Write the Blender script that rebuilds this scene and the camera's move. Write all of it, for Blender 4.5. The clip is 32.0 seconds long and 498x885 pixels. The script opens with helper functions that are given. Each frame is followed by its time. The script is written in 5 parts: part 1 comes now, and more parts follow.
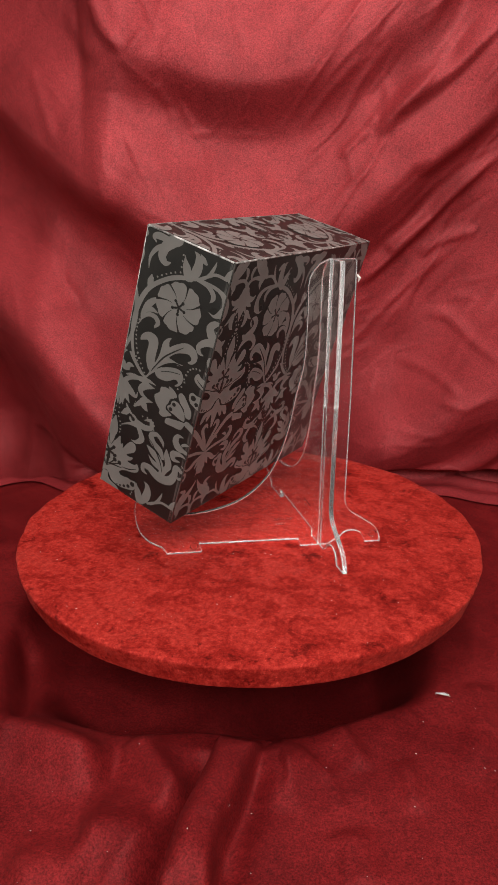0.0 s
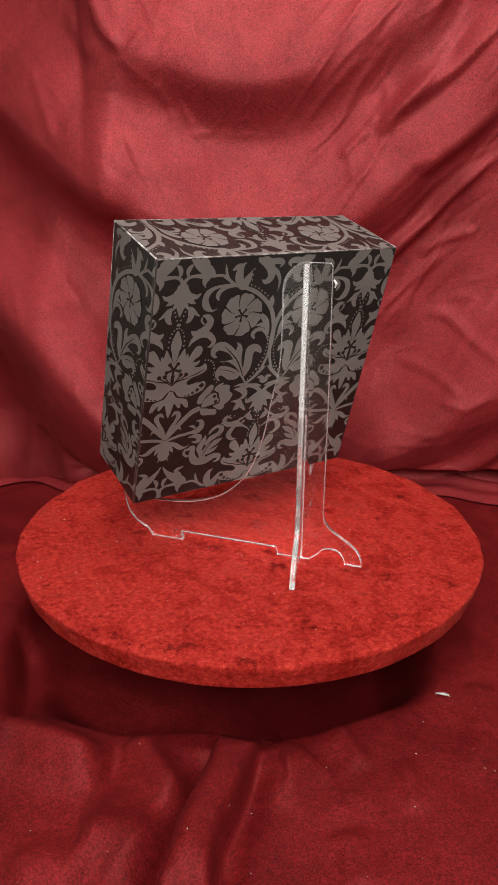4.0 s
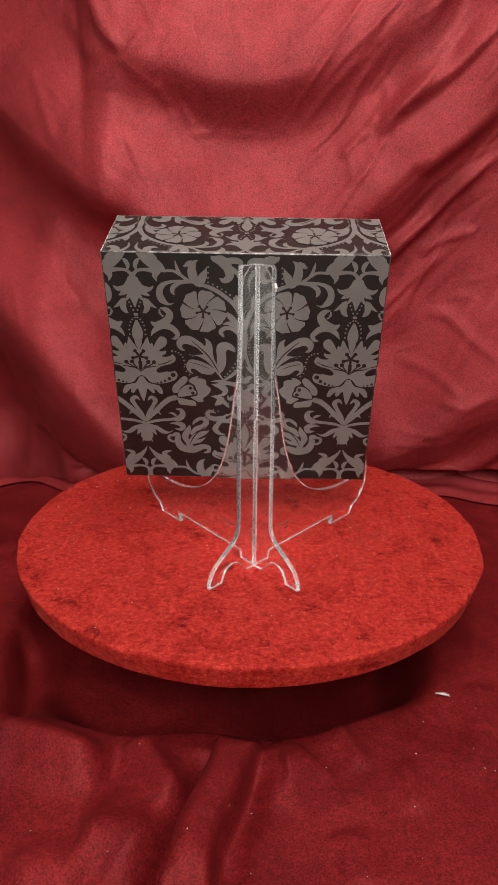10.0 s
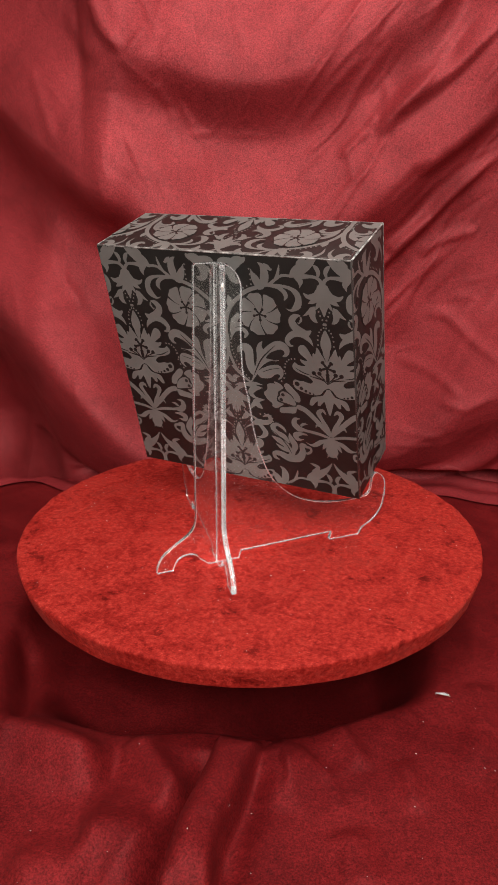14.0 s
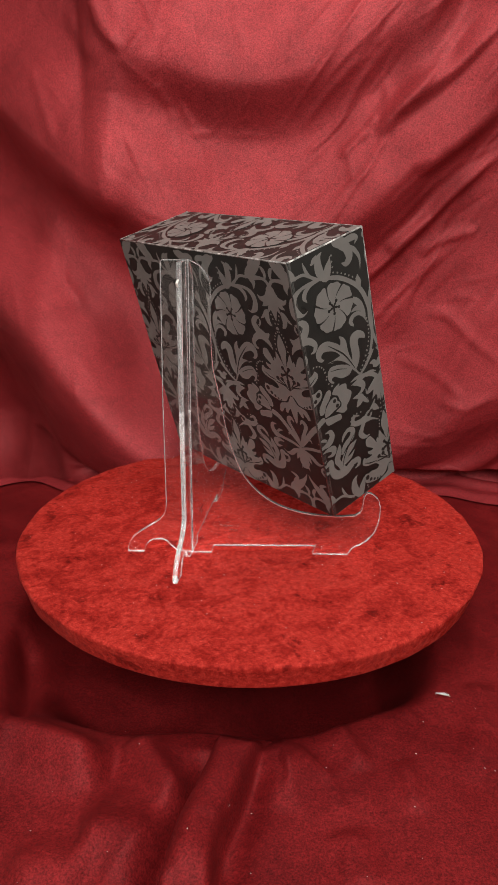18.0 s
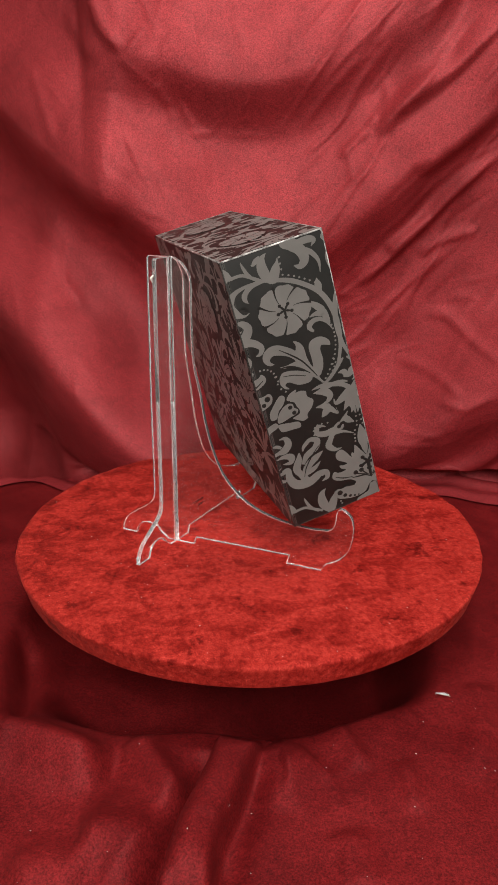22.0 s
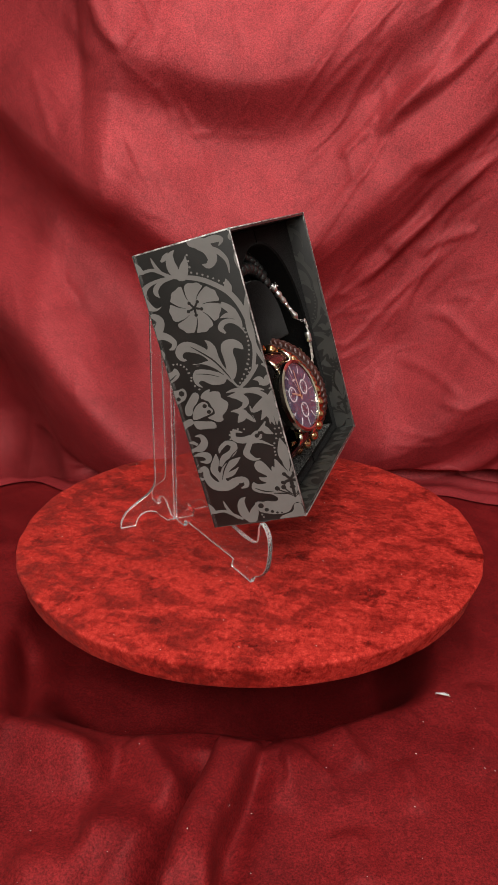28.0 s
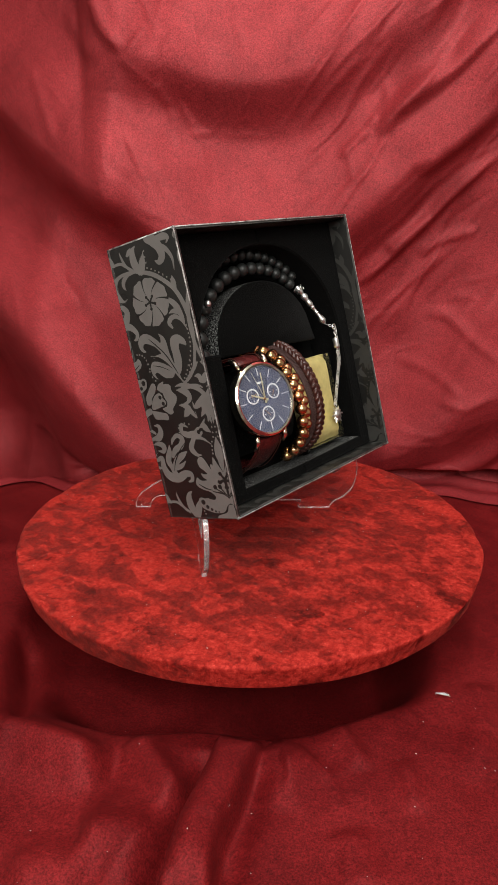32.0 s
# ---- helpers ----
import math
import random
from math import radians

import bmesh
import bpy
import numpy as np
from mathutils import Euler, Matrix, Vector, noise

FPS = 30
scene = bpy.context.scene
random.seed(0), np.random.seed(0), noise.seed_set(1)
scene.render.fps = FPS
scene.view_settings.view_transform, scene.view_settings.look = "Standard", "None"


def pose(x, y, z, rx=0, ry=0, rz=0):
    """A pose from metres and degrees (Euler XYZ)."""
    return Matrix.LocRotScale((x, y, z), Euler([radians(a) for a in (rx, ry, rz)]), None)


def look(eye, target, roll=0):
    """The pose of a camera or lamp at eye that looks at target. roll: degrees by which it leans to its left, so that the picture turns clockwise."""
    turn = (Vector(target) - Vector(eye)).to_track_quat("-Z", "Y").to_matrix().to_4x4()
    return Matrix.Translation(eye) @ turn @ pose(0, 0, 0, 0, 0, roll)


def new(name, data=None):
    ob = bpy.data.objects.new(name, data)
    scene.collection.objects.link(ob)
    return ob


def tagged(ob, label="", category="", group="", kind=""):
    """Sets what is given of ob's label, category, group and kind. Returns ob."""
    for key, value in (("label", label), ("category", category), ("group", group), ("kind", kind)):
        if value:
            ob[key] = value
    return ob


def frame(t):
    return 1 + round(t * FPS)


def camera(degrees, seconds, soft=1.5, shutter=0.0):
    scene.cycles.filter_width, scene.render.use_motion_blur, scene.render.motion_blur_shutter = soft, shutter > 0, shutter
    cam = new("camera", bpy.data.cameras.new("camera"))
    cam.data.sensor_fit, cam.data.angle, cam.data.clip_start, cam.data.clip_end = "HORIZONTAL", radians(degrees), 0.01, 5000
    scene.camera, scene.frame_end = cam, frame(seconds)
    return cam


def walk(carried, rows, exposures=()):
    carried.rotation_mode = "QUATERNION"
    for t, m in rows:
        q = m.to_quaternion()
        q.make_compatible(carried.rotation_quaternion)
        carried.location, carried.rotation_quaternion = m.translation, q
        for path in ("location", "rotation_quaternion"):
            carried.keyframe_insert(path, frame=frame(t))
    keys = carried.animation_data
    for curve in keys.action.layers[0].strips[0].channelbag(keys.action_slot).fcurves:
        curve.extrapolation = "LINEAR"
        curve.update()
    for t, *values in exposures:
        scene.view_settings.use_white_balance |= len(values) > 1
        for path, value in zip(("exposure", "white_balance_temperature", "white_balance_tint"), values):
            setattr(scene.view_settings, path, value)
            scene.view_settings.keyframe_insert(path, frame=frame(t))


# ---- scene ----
from mathutils import geometry

# The camera stands still on its tripod; the turntable turns before it.
cam = camera(37.33, 32.0, soft=1.5)
EYE = pose(0, -0.5, 0.25, 69.96, 0, 0.126) @ pose(0, 0, 0, 0, 0, 0.505)
walk(cam, [(0, EYE), (32, EYE)], [(0, -0.06), (10, -0.04), (20, -0.08), (25, 0.05), (28, 0.03), (32, 0.02)])

# ---- light: one soft lamp high in front, a dim room ----
world = bpy.data.worlds.new("room_air")
scene.world = world
world.use_nodes = True
world.node_tree.nodes["Background"].inputs[0].default_value = (1.0, 0.93, 0.85, 1)
world.node_tree.nodes["Background"].inputs[1].default_value = 0.05


def area_lamp(name, eye, target, sx, sy, watts, colour):
    data = bpy.data.lights.new(name, "AREA")
    data.shape, data.size, data.size_y, data.energy, data.color = "RECTANGLE", sx, sy, watts, colour
    ob = new(name, data)
    ob.matrix_world = look(eye, target)
    return ob


bulb = bpy.data.lights.new("ceiling_lamp", "POINT")
bulb.energy, bulb.shadow_soft_size, bulb.color = 19.5, 0.12, (1.0, 0.975, 0.92)
new("ceiling_lamp", bulb).location = (0.1, -0.22, 1.2)
area_lamp("room_lamp", (0.02, -1.18, 0.98), (0, 0.05, 0.05), 1.3, 0.7, 26.0, (1.0, 0.975, 0.92))

# turn of the platter: seconds and degrees
TURN = [(0, 57.76), (1.5, 48.04), (3, 38.08), (6, 20.45), (7.5, 12.7), (9, 4.77), (11, -6.82), (13, -19.19), (14.5, -28.79),
        (17, -44.08), (19, -55.46), (23, -76.94), (25, -88.79), (28, -107.0), (29, -113.01), (30, -119.01), (32, -130.02)]


def turn_at(t):
    """Catmull-Rom through TURN."""
    n = len(TURN)
    i = max(k for k in range(n - 1) if TURN[k][0] <= t or k == 0)
    (t1, a1), (t2, a2) = TURN[i], TURN[i + 1]
    t0, a0 = TURN[i - 1] if i else (2 * t1 - t2, 2 * a1 - a2)
    t3, a3 = TURN[i + 2] if i + 2 < n else (2 * t2 - t1, 2 * a2 - a1)
    m1, m2, h = (a2 - a0) / (t2 - t0), (a3 - a1) / (t3 - t1), t2 - t1
    s = (t - t1) / h
    return ((2 * s**3 - 3 * s**2 + 1) * a1 + (s**3 - 2 * s**2 + s) * h * m1
            + (3 * s**2 - 2 * s**3) * a2 + (s**3 - s**2) * h * m2)


# ---- materials ----
def material(name, colour, rough=0.5, metal=0.0, **more):
    m = bpy.data.materials.new(name)
    m.use_nodes = True
    b = m.node_tree.nodes["Principled BSDF"]
    b.inputs["Base Color"].default_value = (*colour, 1)
    b.inputs["Roughness"].default_value = rough
    b.inputs["Metallic"].default_value = metal
    for key, value in more.items():
        b.inputs[key.replace("_", " ")].default_value = value
    return m


def node(m, kind, **inputs):
    n = m.node_tree.nodes.new(kind)
    for key, value in inputs.items():
        n.inputs[key.replace("_", " ")].default_value = value
    return n


def wire(m, a, out, b, inp):
    m.node_tree.links.new(a.outputs[out], b.inputs[inp])


def noise_of(m, scale, detail=4.0, rough=0.55, stretch=None, coords="Object", distort=0.0):
    tc = node(m, "ShaderNodeTexCoord")
    n = node(m, "ShaderNodeTexNoise", Scale=scale, Detail=detail, Roughness=rough, Distortion=distort)
    if stretch:
        mp = node(m, "ShaderNodeMapping")
        mp.inputs["Scale"].default_value = stretch
        wire(m, tc, coords, mp, "Vector")
        wire(m, mp, "Vector", n, "Vector")
    else:
        wire(m, tc, coords, n, "Vector")
    return n


def ramp(m, src, out, stops):
    r = m.node_tree.nodes.new("ShaderNodeValToRGB")
    while len(r.color_ramp.elements) < len(stops):
        r.color_ramp.elements.new(0.5)
    for e, (p, c) in zip(r.color_ramp.elements, stops):
        e.position, e.color = p, (*c, 1)
    wire(m, src, out, r, "Fac")
    return r


def bumped(m, pairs):
    """Chain of bumps from (node, output, strength, distance)."""
    b = m.node_tree.nodes["Principled BSDF"]
    last = None
    for n, out, strength, dist in pairs:
        bp = node(m, "ShaderNodeBump", Strength=strength, Distance=dist)
        wire(m, n, out, bp, "Height")
        if last:
            wire(m, last, "Normal", bp, "Normal")
        last = bp
    wire(m, last, "Normal", b, "Normal")


def shader(m):
    return m.node_tree.nodes["Principled BSDF"]


def velvet_cloth(name, low, mid_tone, high, metallic, gloss, dull, dents, ruffle):
    """Satin-backed velvet: saturated red pile with a pale soft gloss."""
    m = material(name, mid_tone, 0.5, metallic)
    b = shader(m)
    broad = noise_of(m, 14, 5, 0.6, distort=0.6)
    r = ramp(m, broad, "Fac", [(0.3, low), (0.5, mid_tone), (0.72, high)])
    pile = noise_of(m, 850, 4, 0.7)
    thread = ramp(m, pile, "Fac", [(0.32, (0.46, 0.44, 0.44)), (0.68, (1.5, 1.55, 1.55))])
    mix = node(m, "ShaderNodeMixRGB", Fac=1.0)
    mix.blend_type = "MULTIPLY"
    wire(m, r, "Color", mix, "Color1")
    wire(m, thread, "Color", mix, "Color2")
    nap = ramp(m, noise_of(m, 240, 3, 0.6, distort=0.5), "Fac", [(0.3, (0.7, 0.68, 0.68)), (0.5, (1.0, 1.0, 1.0)), (0.72, (1.35, 1.4, 1.4))])
    brushed = node(m, "ShaderNodeMixRGB", Fac=ruffle)
    brushed.blend_type = "MULTIPLY"
    wire(m, mix, "Color", brushed, "Color1")
    wire(m, nap, "Color", brushed, "Color2")
    wire(m, brushed, "Color", b, "Base Color")
    b.inputs["Specular IOR Level"].default_value = gloss
    b.inputs["Specular Tint"].default_value = (1.0, 0.78, 0.79, 1)
    rough = ramp(m, noise_of(m, 30, 4, 0.6), "Fac", [(0.3, (dull - 0.06,) * 3), (0.7, (dull + 0.06,) * 3)])
    wire(m, rough, "Color", b, "Roughness")
    creases = noise_of(m, 22, 5, 0.6, distort=1.2)
    fine = noise_of(m, 1250, 3)
    ribs = noise_of(m, 80, 2, 0.5, (1, 15, 15))
    bumped(m, [(creases, "Fac", dents, 0.006), (ribs, "Fac", 0.09, 0.0008), (pile, "Fac", 0.25, 0.0008), (fine, "Fac", 0.4, 0.0006)])
    return m


def crushed_velvet():
    """Pile that leans one way over the disc and is crushed into patches that lean elsewhere."""
    m = material("crushed_red_velvet", (0.5, 0.02, 0.015), 0.6)
    b = shader(m)
    patches = noise_of(m, 60, 9, 0.68, (1.15, 0.85, 1), distort=0.3)
    zones = noise_of(m, 17, 4, 0.55)
    spots = noise_of(m, 34, 9, 0.7, distort=0.3)
    small = noise_of(m, 300, 4, 0.65)
    fibre = noise_of(m, 800, 3, 0.65, (1, 1.7, 1), distort=0.8)
    r = ramp(m, small, "Fac", [(0.3, (0.245, 0.0105, 0.009)), (0.5, (0.385, 0.0235, 0.017)), (0.7, (0.53, 0.046, 0.033))])
    b.inputs["Sheen Weight"].default_value = 0.05
    b.inputs["Sheen Roughness"].default_value = 0.3
    b.inputs["Sheen Tint"].default_value = (1.0, 0.4, 0.35, 1)
    b.inputs["Specular IOR Level"].default_value = 0.08
    # lean of the pile, in the disc's own space: upright fields and fields that lean one way
    crack = noise_of(m, 170, 7, 0.78, (1.3, 0.75, 1), distort=0.4)
    lift = node(m, "ShaderNodeMath")
    lift.operation = "MULTIPLY_ADD"
    lift.inputs[1].default_value, lift.inputs[2].default_value = 0.4, -0.45
    wire(m, crack, "Fac", lift, 0)
    sway = node(m, "ShaderNodeMath")
    sway.operation = "MULTIPLY_ADD"
    sway.inputs[1].default_value = 0.5
    wire(m, zones, "Fac", sway, 0)
    wire(m, patches, "Fac", sway, 2)
    field = node(m, "ShaderNodeMath")
    field.operation = "ADD"
    wire(m, sway, "Value", field, 0)
    wire(m, lift, "Value", field, 1)
    lay = ramp(m, field, "Value", [(0.3, (0.55, 0.0, 0.5)), (0.41, (0.54, 0.04, 0.5)), (0.58, (0.52, 0.52, 0.5)), (0.75, (0.55, 0.6, 0.5))])
    tone = ramp(m, spots, "Fac", [(0.37, (0.52, 0.4, 0.4)), (0.388, (0.7, 0.58, 0.58)), (0.402, (1.0, 1.0, 1.0))])
    laid = ramp(m, field, "Value", [(0.39, (0.7, 0.5, 0.5)), (0.57, (1.0, 1.0, 1.0))])
    worn = node(m, "ShaderNodeMixRGB", Fac=1.0)
    worn.blend_type = "MULTIPLY"
    wire(m, tone, "Color", worn, "Color1")
    wire(m, laid, "Color", worn, "Color2")
    both = node(m, "ShaderNodeMixRGB", Fac=1.0)
    both.blend_type = "MULTIPLY"
    wire(m, r, "Color", both, "Color1")
    wire(m, worn, "Color", both, "Color2")
    glint = ramp(m, fibre, "Fac", [(0.3, (0.64, 0.6, 0.6)), (0.5, (1.0, 1.0, 1.0)), (0.64, (1.25, 1.5, 1.5)), (0.72, (1.8, 2.8, 2.8))])
    tips = node(m, "ShaderNodeMixRGB", Fac=1.0)
    tips.blend_type = "MULTIPLY"
    wire(m, both, "Color", tips, "Color1")
    wire(m, glint, "Color", tips, "Color2")
    wire(m, tips, "Color", b, "Base Color")
    limit2 = node(m, "ShaderNodeVectorMath")
    limit2.operation = "MULTIPLY_ADD"
    limit2.inputs[1].default_value = (1.8, 1.8, 0.0)
    limit2.inputs[2].default_value = (-0.9, -0.9, 0.0)
    wire(m, lay, "Color", limit2, 0)
    turn = node(m, "ShaderNodeVectorTransform")
    turn.vector_type, turn.convert_from, turn.convert_to = "VECTOR", "OBJECT", "WORLD"
    wire(m, limit2, "Vector", turn, "Vector")
    geo = node(m, "ShaderNodeNewGeometry")
    lean = node(m, "ShaderNodeVectorMath")
    lean.operation = "ADD"
    wire(m, geo, "Normal", lean, 0)
    wire(m, turn, "Vector", lean, 1)
    unit = node(m, "ShaderNodeVectorMath")
    unit.operation = "NORMALIZE"
    wire(m, lean, "Vector", unit, 0)
    b1 = node(m, "ShaderNodeBump", Strength=0.15, Distance=0.0012)
    wire(m, small, "Fac", b1, "Height")
    wire(m, unit, "Vector", b1, "Normal")
    b2 = node(m, "ShaderNodeBump", Strength=0.6, Distance=0.0009)
    wire(m, fibre, "Fac", b2, "Height")
    wire(m, b1, "Normal", b2, "Normal")
    wire(m, b2, "Normal", b, "Normal")
    return m


def black_velvet(name, pile):
    m = material(name, (0.008, 0.008, 0.008), 0.9)
    b = shader(m)
    b.inputs["Sheen Weight"].default_value = 0.03
    b.inputs["Sheen Roughness"].default_value = 0.42
    b.inputs["Specular IOR Level"].default_value = 0.03
    f = noise_of(m, 1100, 3)
    r = ramp(m, f, "Fac", [(0.45, (0.002, 0.002, 0.002)), (0.62, pile), (0.78, tuple(5 * q for q in pile))])
    wire(m, r, "Color", b, "Base Color")
    bumped(m, [(f, "Fac", 0.6, 0.0006)])
    return m


def board(name, low, high, rough):
    m = material(name, low, rough)
    b = shader(m)
    n = noise_of(m, 60, 5)
    r = ramp(m, n, "Fac", [(0.3, low), (0.75, high)])
    wire(m, r, "Color", b, "Base Color")
    grain = noise_of(m, 1400, 2)
    bumped(m, [(grain, "Fac", 0.12, 0.0002)])
    return m


def leather(name, low, high, rough, scale=160):
    m = material(name, low, rough)
    b = shader(m)
    n = noise_of(m, scale, 5, 0.6)
    r = ramp(m, n, "Fac", [(0.35, low), (0.7, high)])
    wire(m, r, "Color", b, "Base Color")
    v = noise_of(m, 700, 3)
    bumped(m, [(v, "Fac", 0.5, 0.0006), (n, "Fac", 0.3, 0.001)])
    return m


def metal(name, colour, rough, scale=90):
    m = material(name, colour, rough, 1.0)
    n = noise_of(m, scale, 4)
    r = ramp(m, n, "Fac", [(0.3, tuple(c * 0.75 for c in colour)), (0.7, colour)])
    wire(m, r, "Color", shader(m), "Base Color")
    return m


CLOTH = velvet_cloth("red_satin_velvet", (0.215, 0.015, 0.0185), (0.265, 0.0205, 0.025), (0.325, 0.029, 0.0345), 0.3, 0.46, 0.56, 0.1, 0.3)
PILE_CLOTH = velvet_cloth("wine_red_pile_velvet", (0.105, 0.0042, 0.0057), (0.15, 0.007, 0.0084), (0.2, 0.0115, 0.013), 0.24, 0.2, 0.6, 0.03, 0.5)
PLUSH = crushed_velvet()
VELVET = black_velvet("black_velvet", (0.0045, 0.0045, 0.0042))
FOAM = black_velvet("dark_foam_cut", (0.11, 0.112, 0.11))
BLACK_BOARD = board("black_matt_board", (0.008, 0.008, 0.0072), (0.014, 0.0133, 0.012), 0.46)
shader(BLACK_BOARD).inputs["Specular IOR Level"].default_value = 0.42
GREY_PRINT = board("satin_grey_print", (0.138, 0.134, 0.126), (0.168, 0.164, 0.154), 0.42)
ACRYLIC = material("clear_acrylic", (0.98, 0.985, 0.985), 0.01, Transmission_Weight=0.997, IOR=1.49)
FROSTED = material("sawn_acrylic_edge", (0.97, 0.975, 0.975), 0.15, Transmission_Weight=0.89, IOR=1.49)
ARRIS = material("polished_acrylic_arris", (0.95, 0.95, 0.95), 0.15, Transmission_Weight=0.76, IOR=1.49)
SMOKE = material("matt_black_bead", (0.009, 0.01, 0.0095), 0.48)
SILVER = metal("aged_silver", (0.78, 0.77, 0.75), 0.4, 400)
STEEL = metal("polished_pale_gold_steel", (0.86, 0.8, 0.66), 0.14)
ROSE = metal("rose_gold", (0.80, 0.47, 0.26), 0.2)
GOLD = metal("golden_bead", (0.6, 0.35, 0.17), 0.24, 300)
EDGE = board("worn_board_edge", (0.012, 0.012, 0.011), (0.1, 0.098, 0.093), 0.14)
shader(EDGE).inputs["Specular IOR Level"].default_value = 1.0
DIAL = material("navy_dial", (0.024, 0.03, 0.062), 0.36, 0.1)
WHITE = material("white_enamel", (0.36, 0.36, 0.36), 0.4)
GLASS = material("watch_crystal", (1, 1, 1), 0.0, Transmission_Weight=1.0, IOR=1.58)
STRAP = leather("oxblood_leather", (0.035, 0.006, 0.006), (0.085, 0.013, 0.012), 0.24)
BRAID = leather("dark_brown_leather", (0.028, 0.008, 0.006), (0.06, 0.018, 0.013), 0.34, 300)
CORD = leather("brown_waxed_cord", (0.035, 0.015, 0.013), (0.06, 0.026, 0.023), 0.6, 900)
FOIL = metal("brushed_gold_foil", (0.8, 0.68, 0.27), 0.46, 120)
shader(FOIL).inputs["Metallic"].default_value = 0.5
bumped(FOIL, [(noise_of(FOIL, 130, 4, 0.6, distort=1.0), "Fac", 0.5, 0.0015)])
# darker copy of the grey print: the shade inside the box is in its colour
SHADED_LINING = board("shaded_grey_lining_print", (0.028, 0.028, 0.025), (0.04, 0.039, 0.036), 0.5)
HAND = metal("pale_gold_hand", (0.93, 0.86, 0.6), 0.35)
WORN = material("scuffed_white_edge", (0.5, 0.5, 0.48), 0.5)
wire(WORN, ramp(WORN, noise_of(WORN, 170, 5, 0.7), "Fac", [(0.36, (0.02, 0.02, 0.019)), (0.5, (0.3, 0.3, 0.29)), (0.66, (0.75, 0.74, 0.72))]), "Color", shader(WORN), "Base Color")
# pale rubbed rim; on the top back edge its colour paints a glint
RUBBED_GLINT = material("rubbed_rim_and_glint", (0.3, 0.28, 0.27), 0.26)
wire(RUBBED_GLINT, ramp(RUBBED_GLINT, noise_of(RUBBED_GLINT, 130, 5, 0.7), "Fac", [(0.4, (0.08, 0.075, 0.07)), (0.54, (0.28, 0.26, 0.25)), (0.68, (0.6, 0.57, 0.55))]), "Color", shader(RUBBED_GLINT), "Base Color")
LINT = material("white_lint", (0.7, 0.66, 0.62), 0.8)
PLASTER = board("grey_plaster", (0.52, 0.51, 0.48), (0.58, 0.57, 0.54), 0.9)
TABLE_WOOD = board("dark_table_wood", (0.05, 0.03, 0.018), (0.1, 0.06, 0.036), 0.5)
DARK_PLASTIC = material("black_plastic", (0.01, 0.01, 0.01), 0.45)


# ---- mesh helpers ----
def part(name, bm, mat, parent=None, label="", smooth=False, m=None):
    me = bpy.data.meshes.new(name)
    bmesh.ops.recalc_face_normals(bm, faces=bm.faces)
    bm.to_mesh(me)
    bm.free()
    for mm in (mat if isinstance(mat, (list, tuple)) else [mat]):
        me.materials.append(mm)
    if smooth:
        me.polygons.foreach_set("use_smooth", [True] * len(me.polygons))
        if smooth is not True:
            me.set_sharp_from_angle(angle=radians(smooth))
    return placed(name, me, parent, label, m)


def placed(name, me, parent=None, label="", m=None):
    ob = new(name, me)
    if parent:
        ob.parent = parent
    if m is not None:
        ob.matrix_basis = m
    if label:
        ob["label"] = label
    return ob


def box_bm(x0, x1, y0, y1, z0, z1, bevel=0.0, seg=2):
    bm = bmesh.new()
    bmesh.ops.create_cube(bm, size=1)
    for v in bm.verts:
        v.co = Vector((x0 + (v.co.x + 0.5) * (x1 - x0), y0 + (v.co.y + 0.5) * (y1 - y0), z0 + (v.co.z + 0.5) * (z1 - z0)))
    if bevel:
        bmesh.ops.bevel(bm, geom=bm.edges[:], offset=bevel, segments=seg, profile=0.6, affect="EDGES")
    return bm


def lathe_bm(profile, seg=48, bm=None):
    """Turn (r, z) points round the z axis."""
    bm = bm or bmesh.new()
    rings = []
    for r, z in profile:
        if r < 1e-7:
            rings.append([bm.verts.new((0, 0, z))])
        else:
            rings.append([bm.verts.new((r * math.cos(2 * math.pi * i / seg), r * math.sin(2 * math.pi * i / seg), z)) for i in range(seg)])
    for a, b in zip(rings, rings[1:]):
        for i in range(seg):
            j = (i + 1) % seg
            if len(a) == 1 and len(b) > 1:
                bm.faces.new((a[0], b[i], b[j]))
            elif len(b) == 1 and len(a) > 1:
                bm.faces.new((a[i], b[0], a[j]))
            elif len(a) > 1:
                bm.faces.new((a[i], b[i], b[j], a[j]))
    return bm


def tube_bm(pts, radius, seg=8, closed=False, bm=None, flat=1.0, up=None):
    """A round or flattened rod along pts; radius may be a list."""
    bm = bm or bmesh.new()
    pts = [Vector(p) for p in pts]
    n = len(pts)
    rings = []
    ref = Vector(up or (0.13, 0.27, 0.95)).normalized()
    for i, p in enumerate(pts):
        a = pts[i - 1] if i or closed else p
        b = pts[(i + 1) % n] if i < n - 1 or closed else p
        d = (b - a).normalized()
        s = d.cross(ref).normalized()
        w = s.cross(d).normalized()
        r = radius[i] if isinstance(radius, (list, tuple)) else radius
        rings.append([bm.verts.new(p + s * r * math.cos(2 * math.pi * k / seg) + w * r * flat * math.sin(2 * math.pi * k / seg)) for k in range(seg)])
    for i in range(n if closed else n - 1):
        a, b = rings[i], rings[(i + 1) % n]
        for k in range(seg):
            j = (k + 1) % seg
            bm.faces.new((a[k], a[j], b[j], b[k]))
    if not closed:
        bm.faces.new(rings[0][::-1])
        bm.faces.new(rings[-1])
    return bm


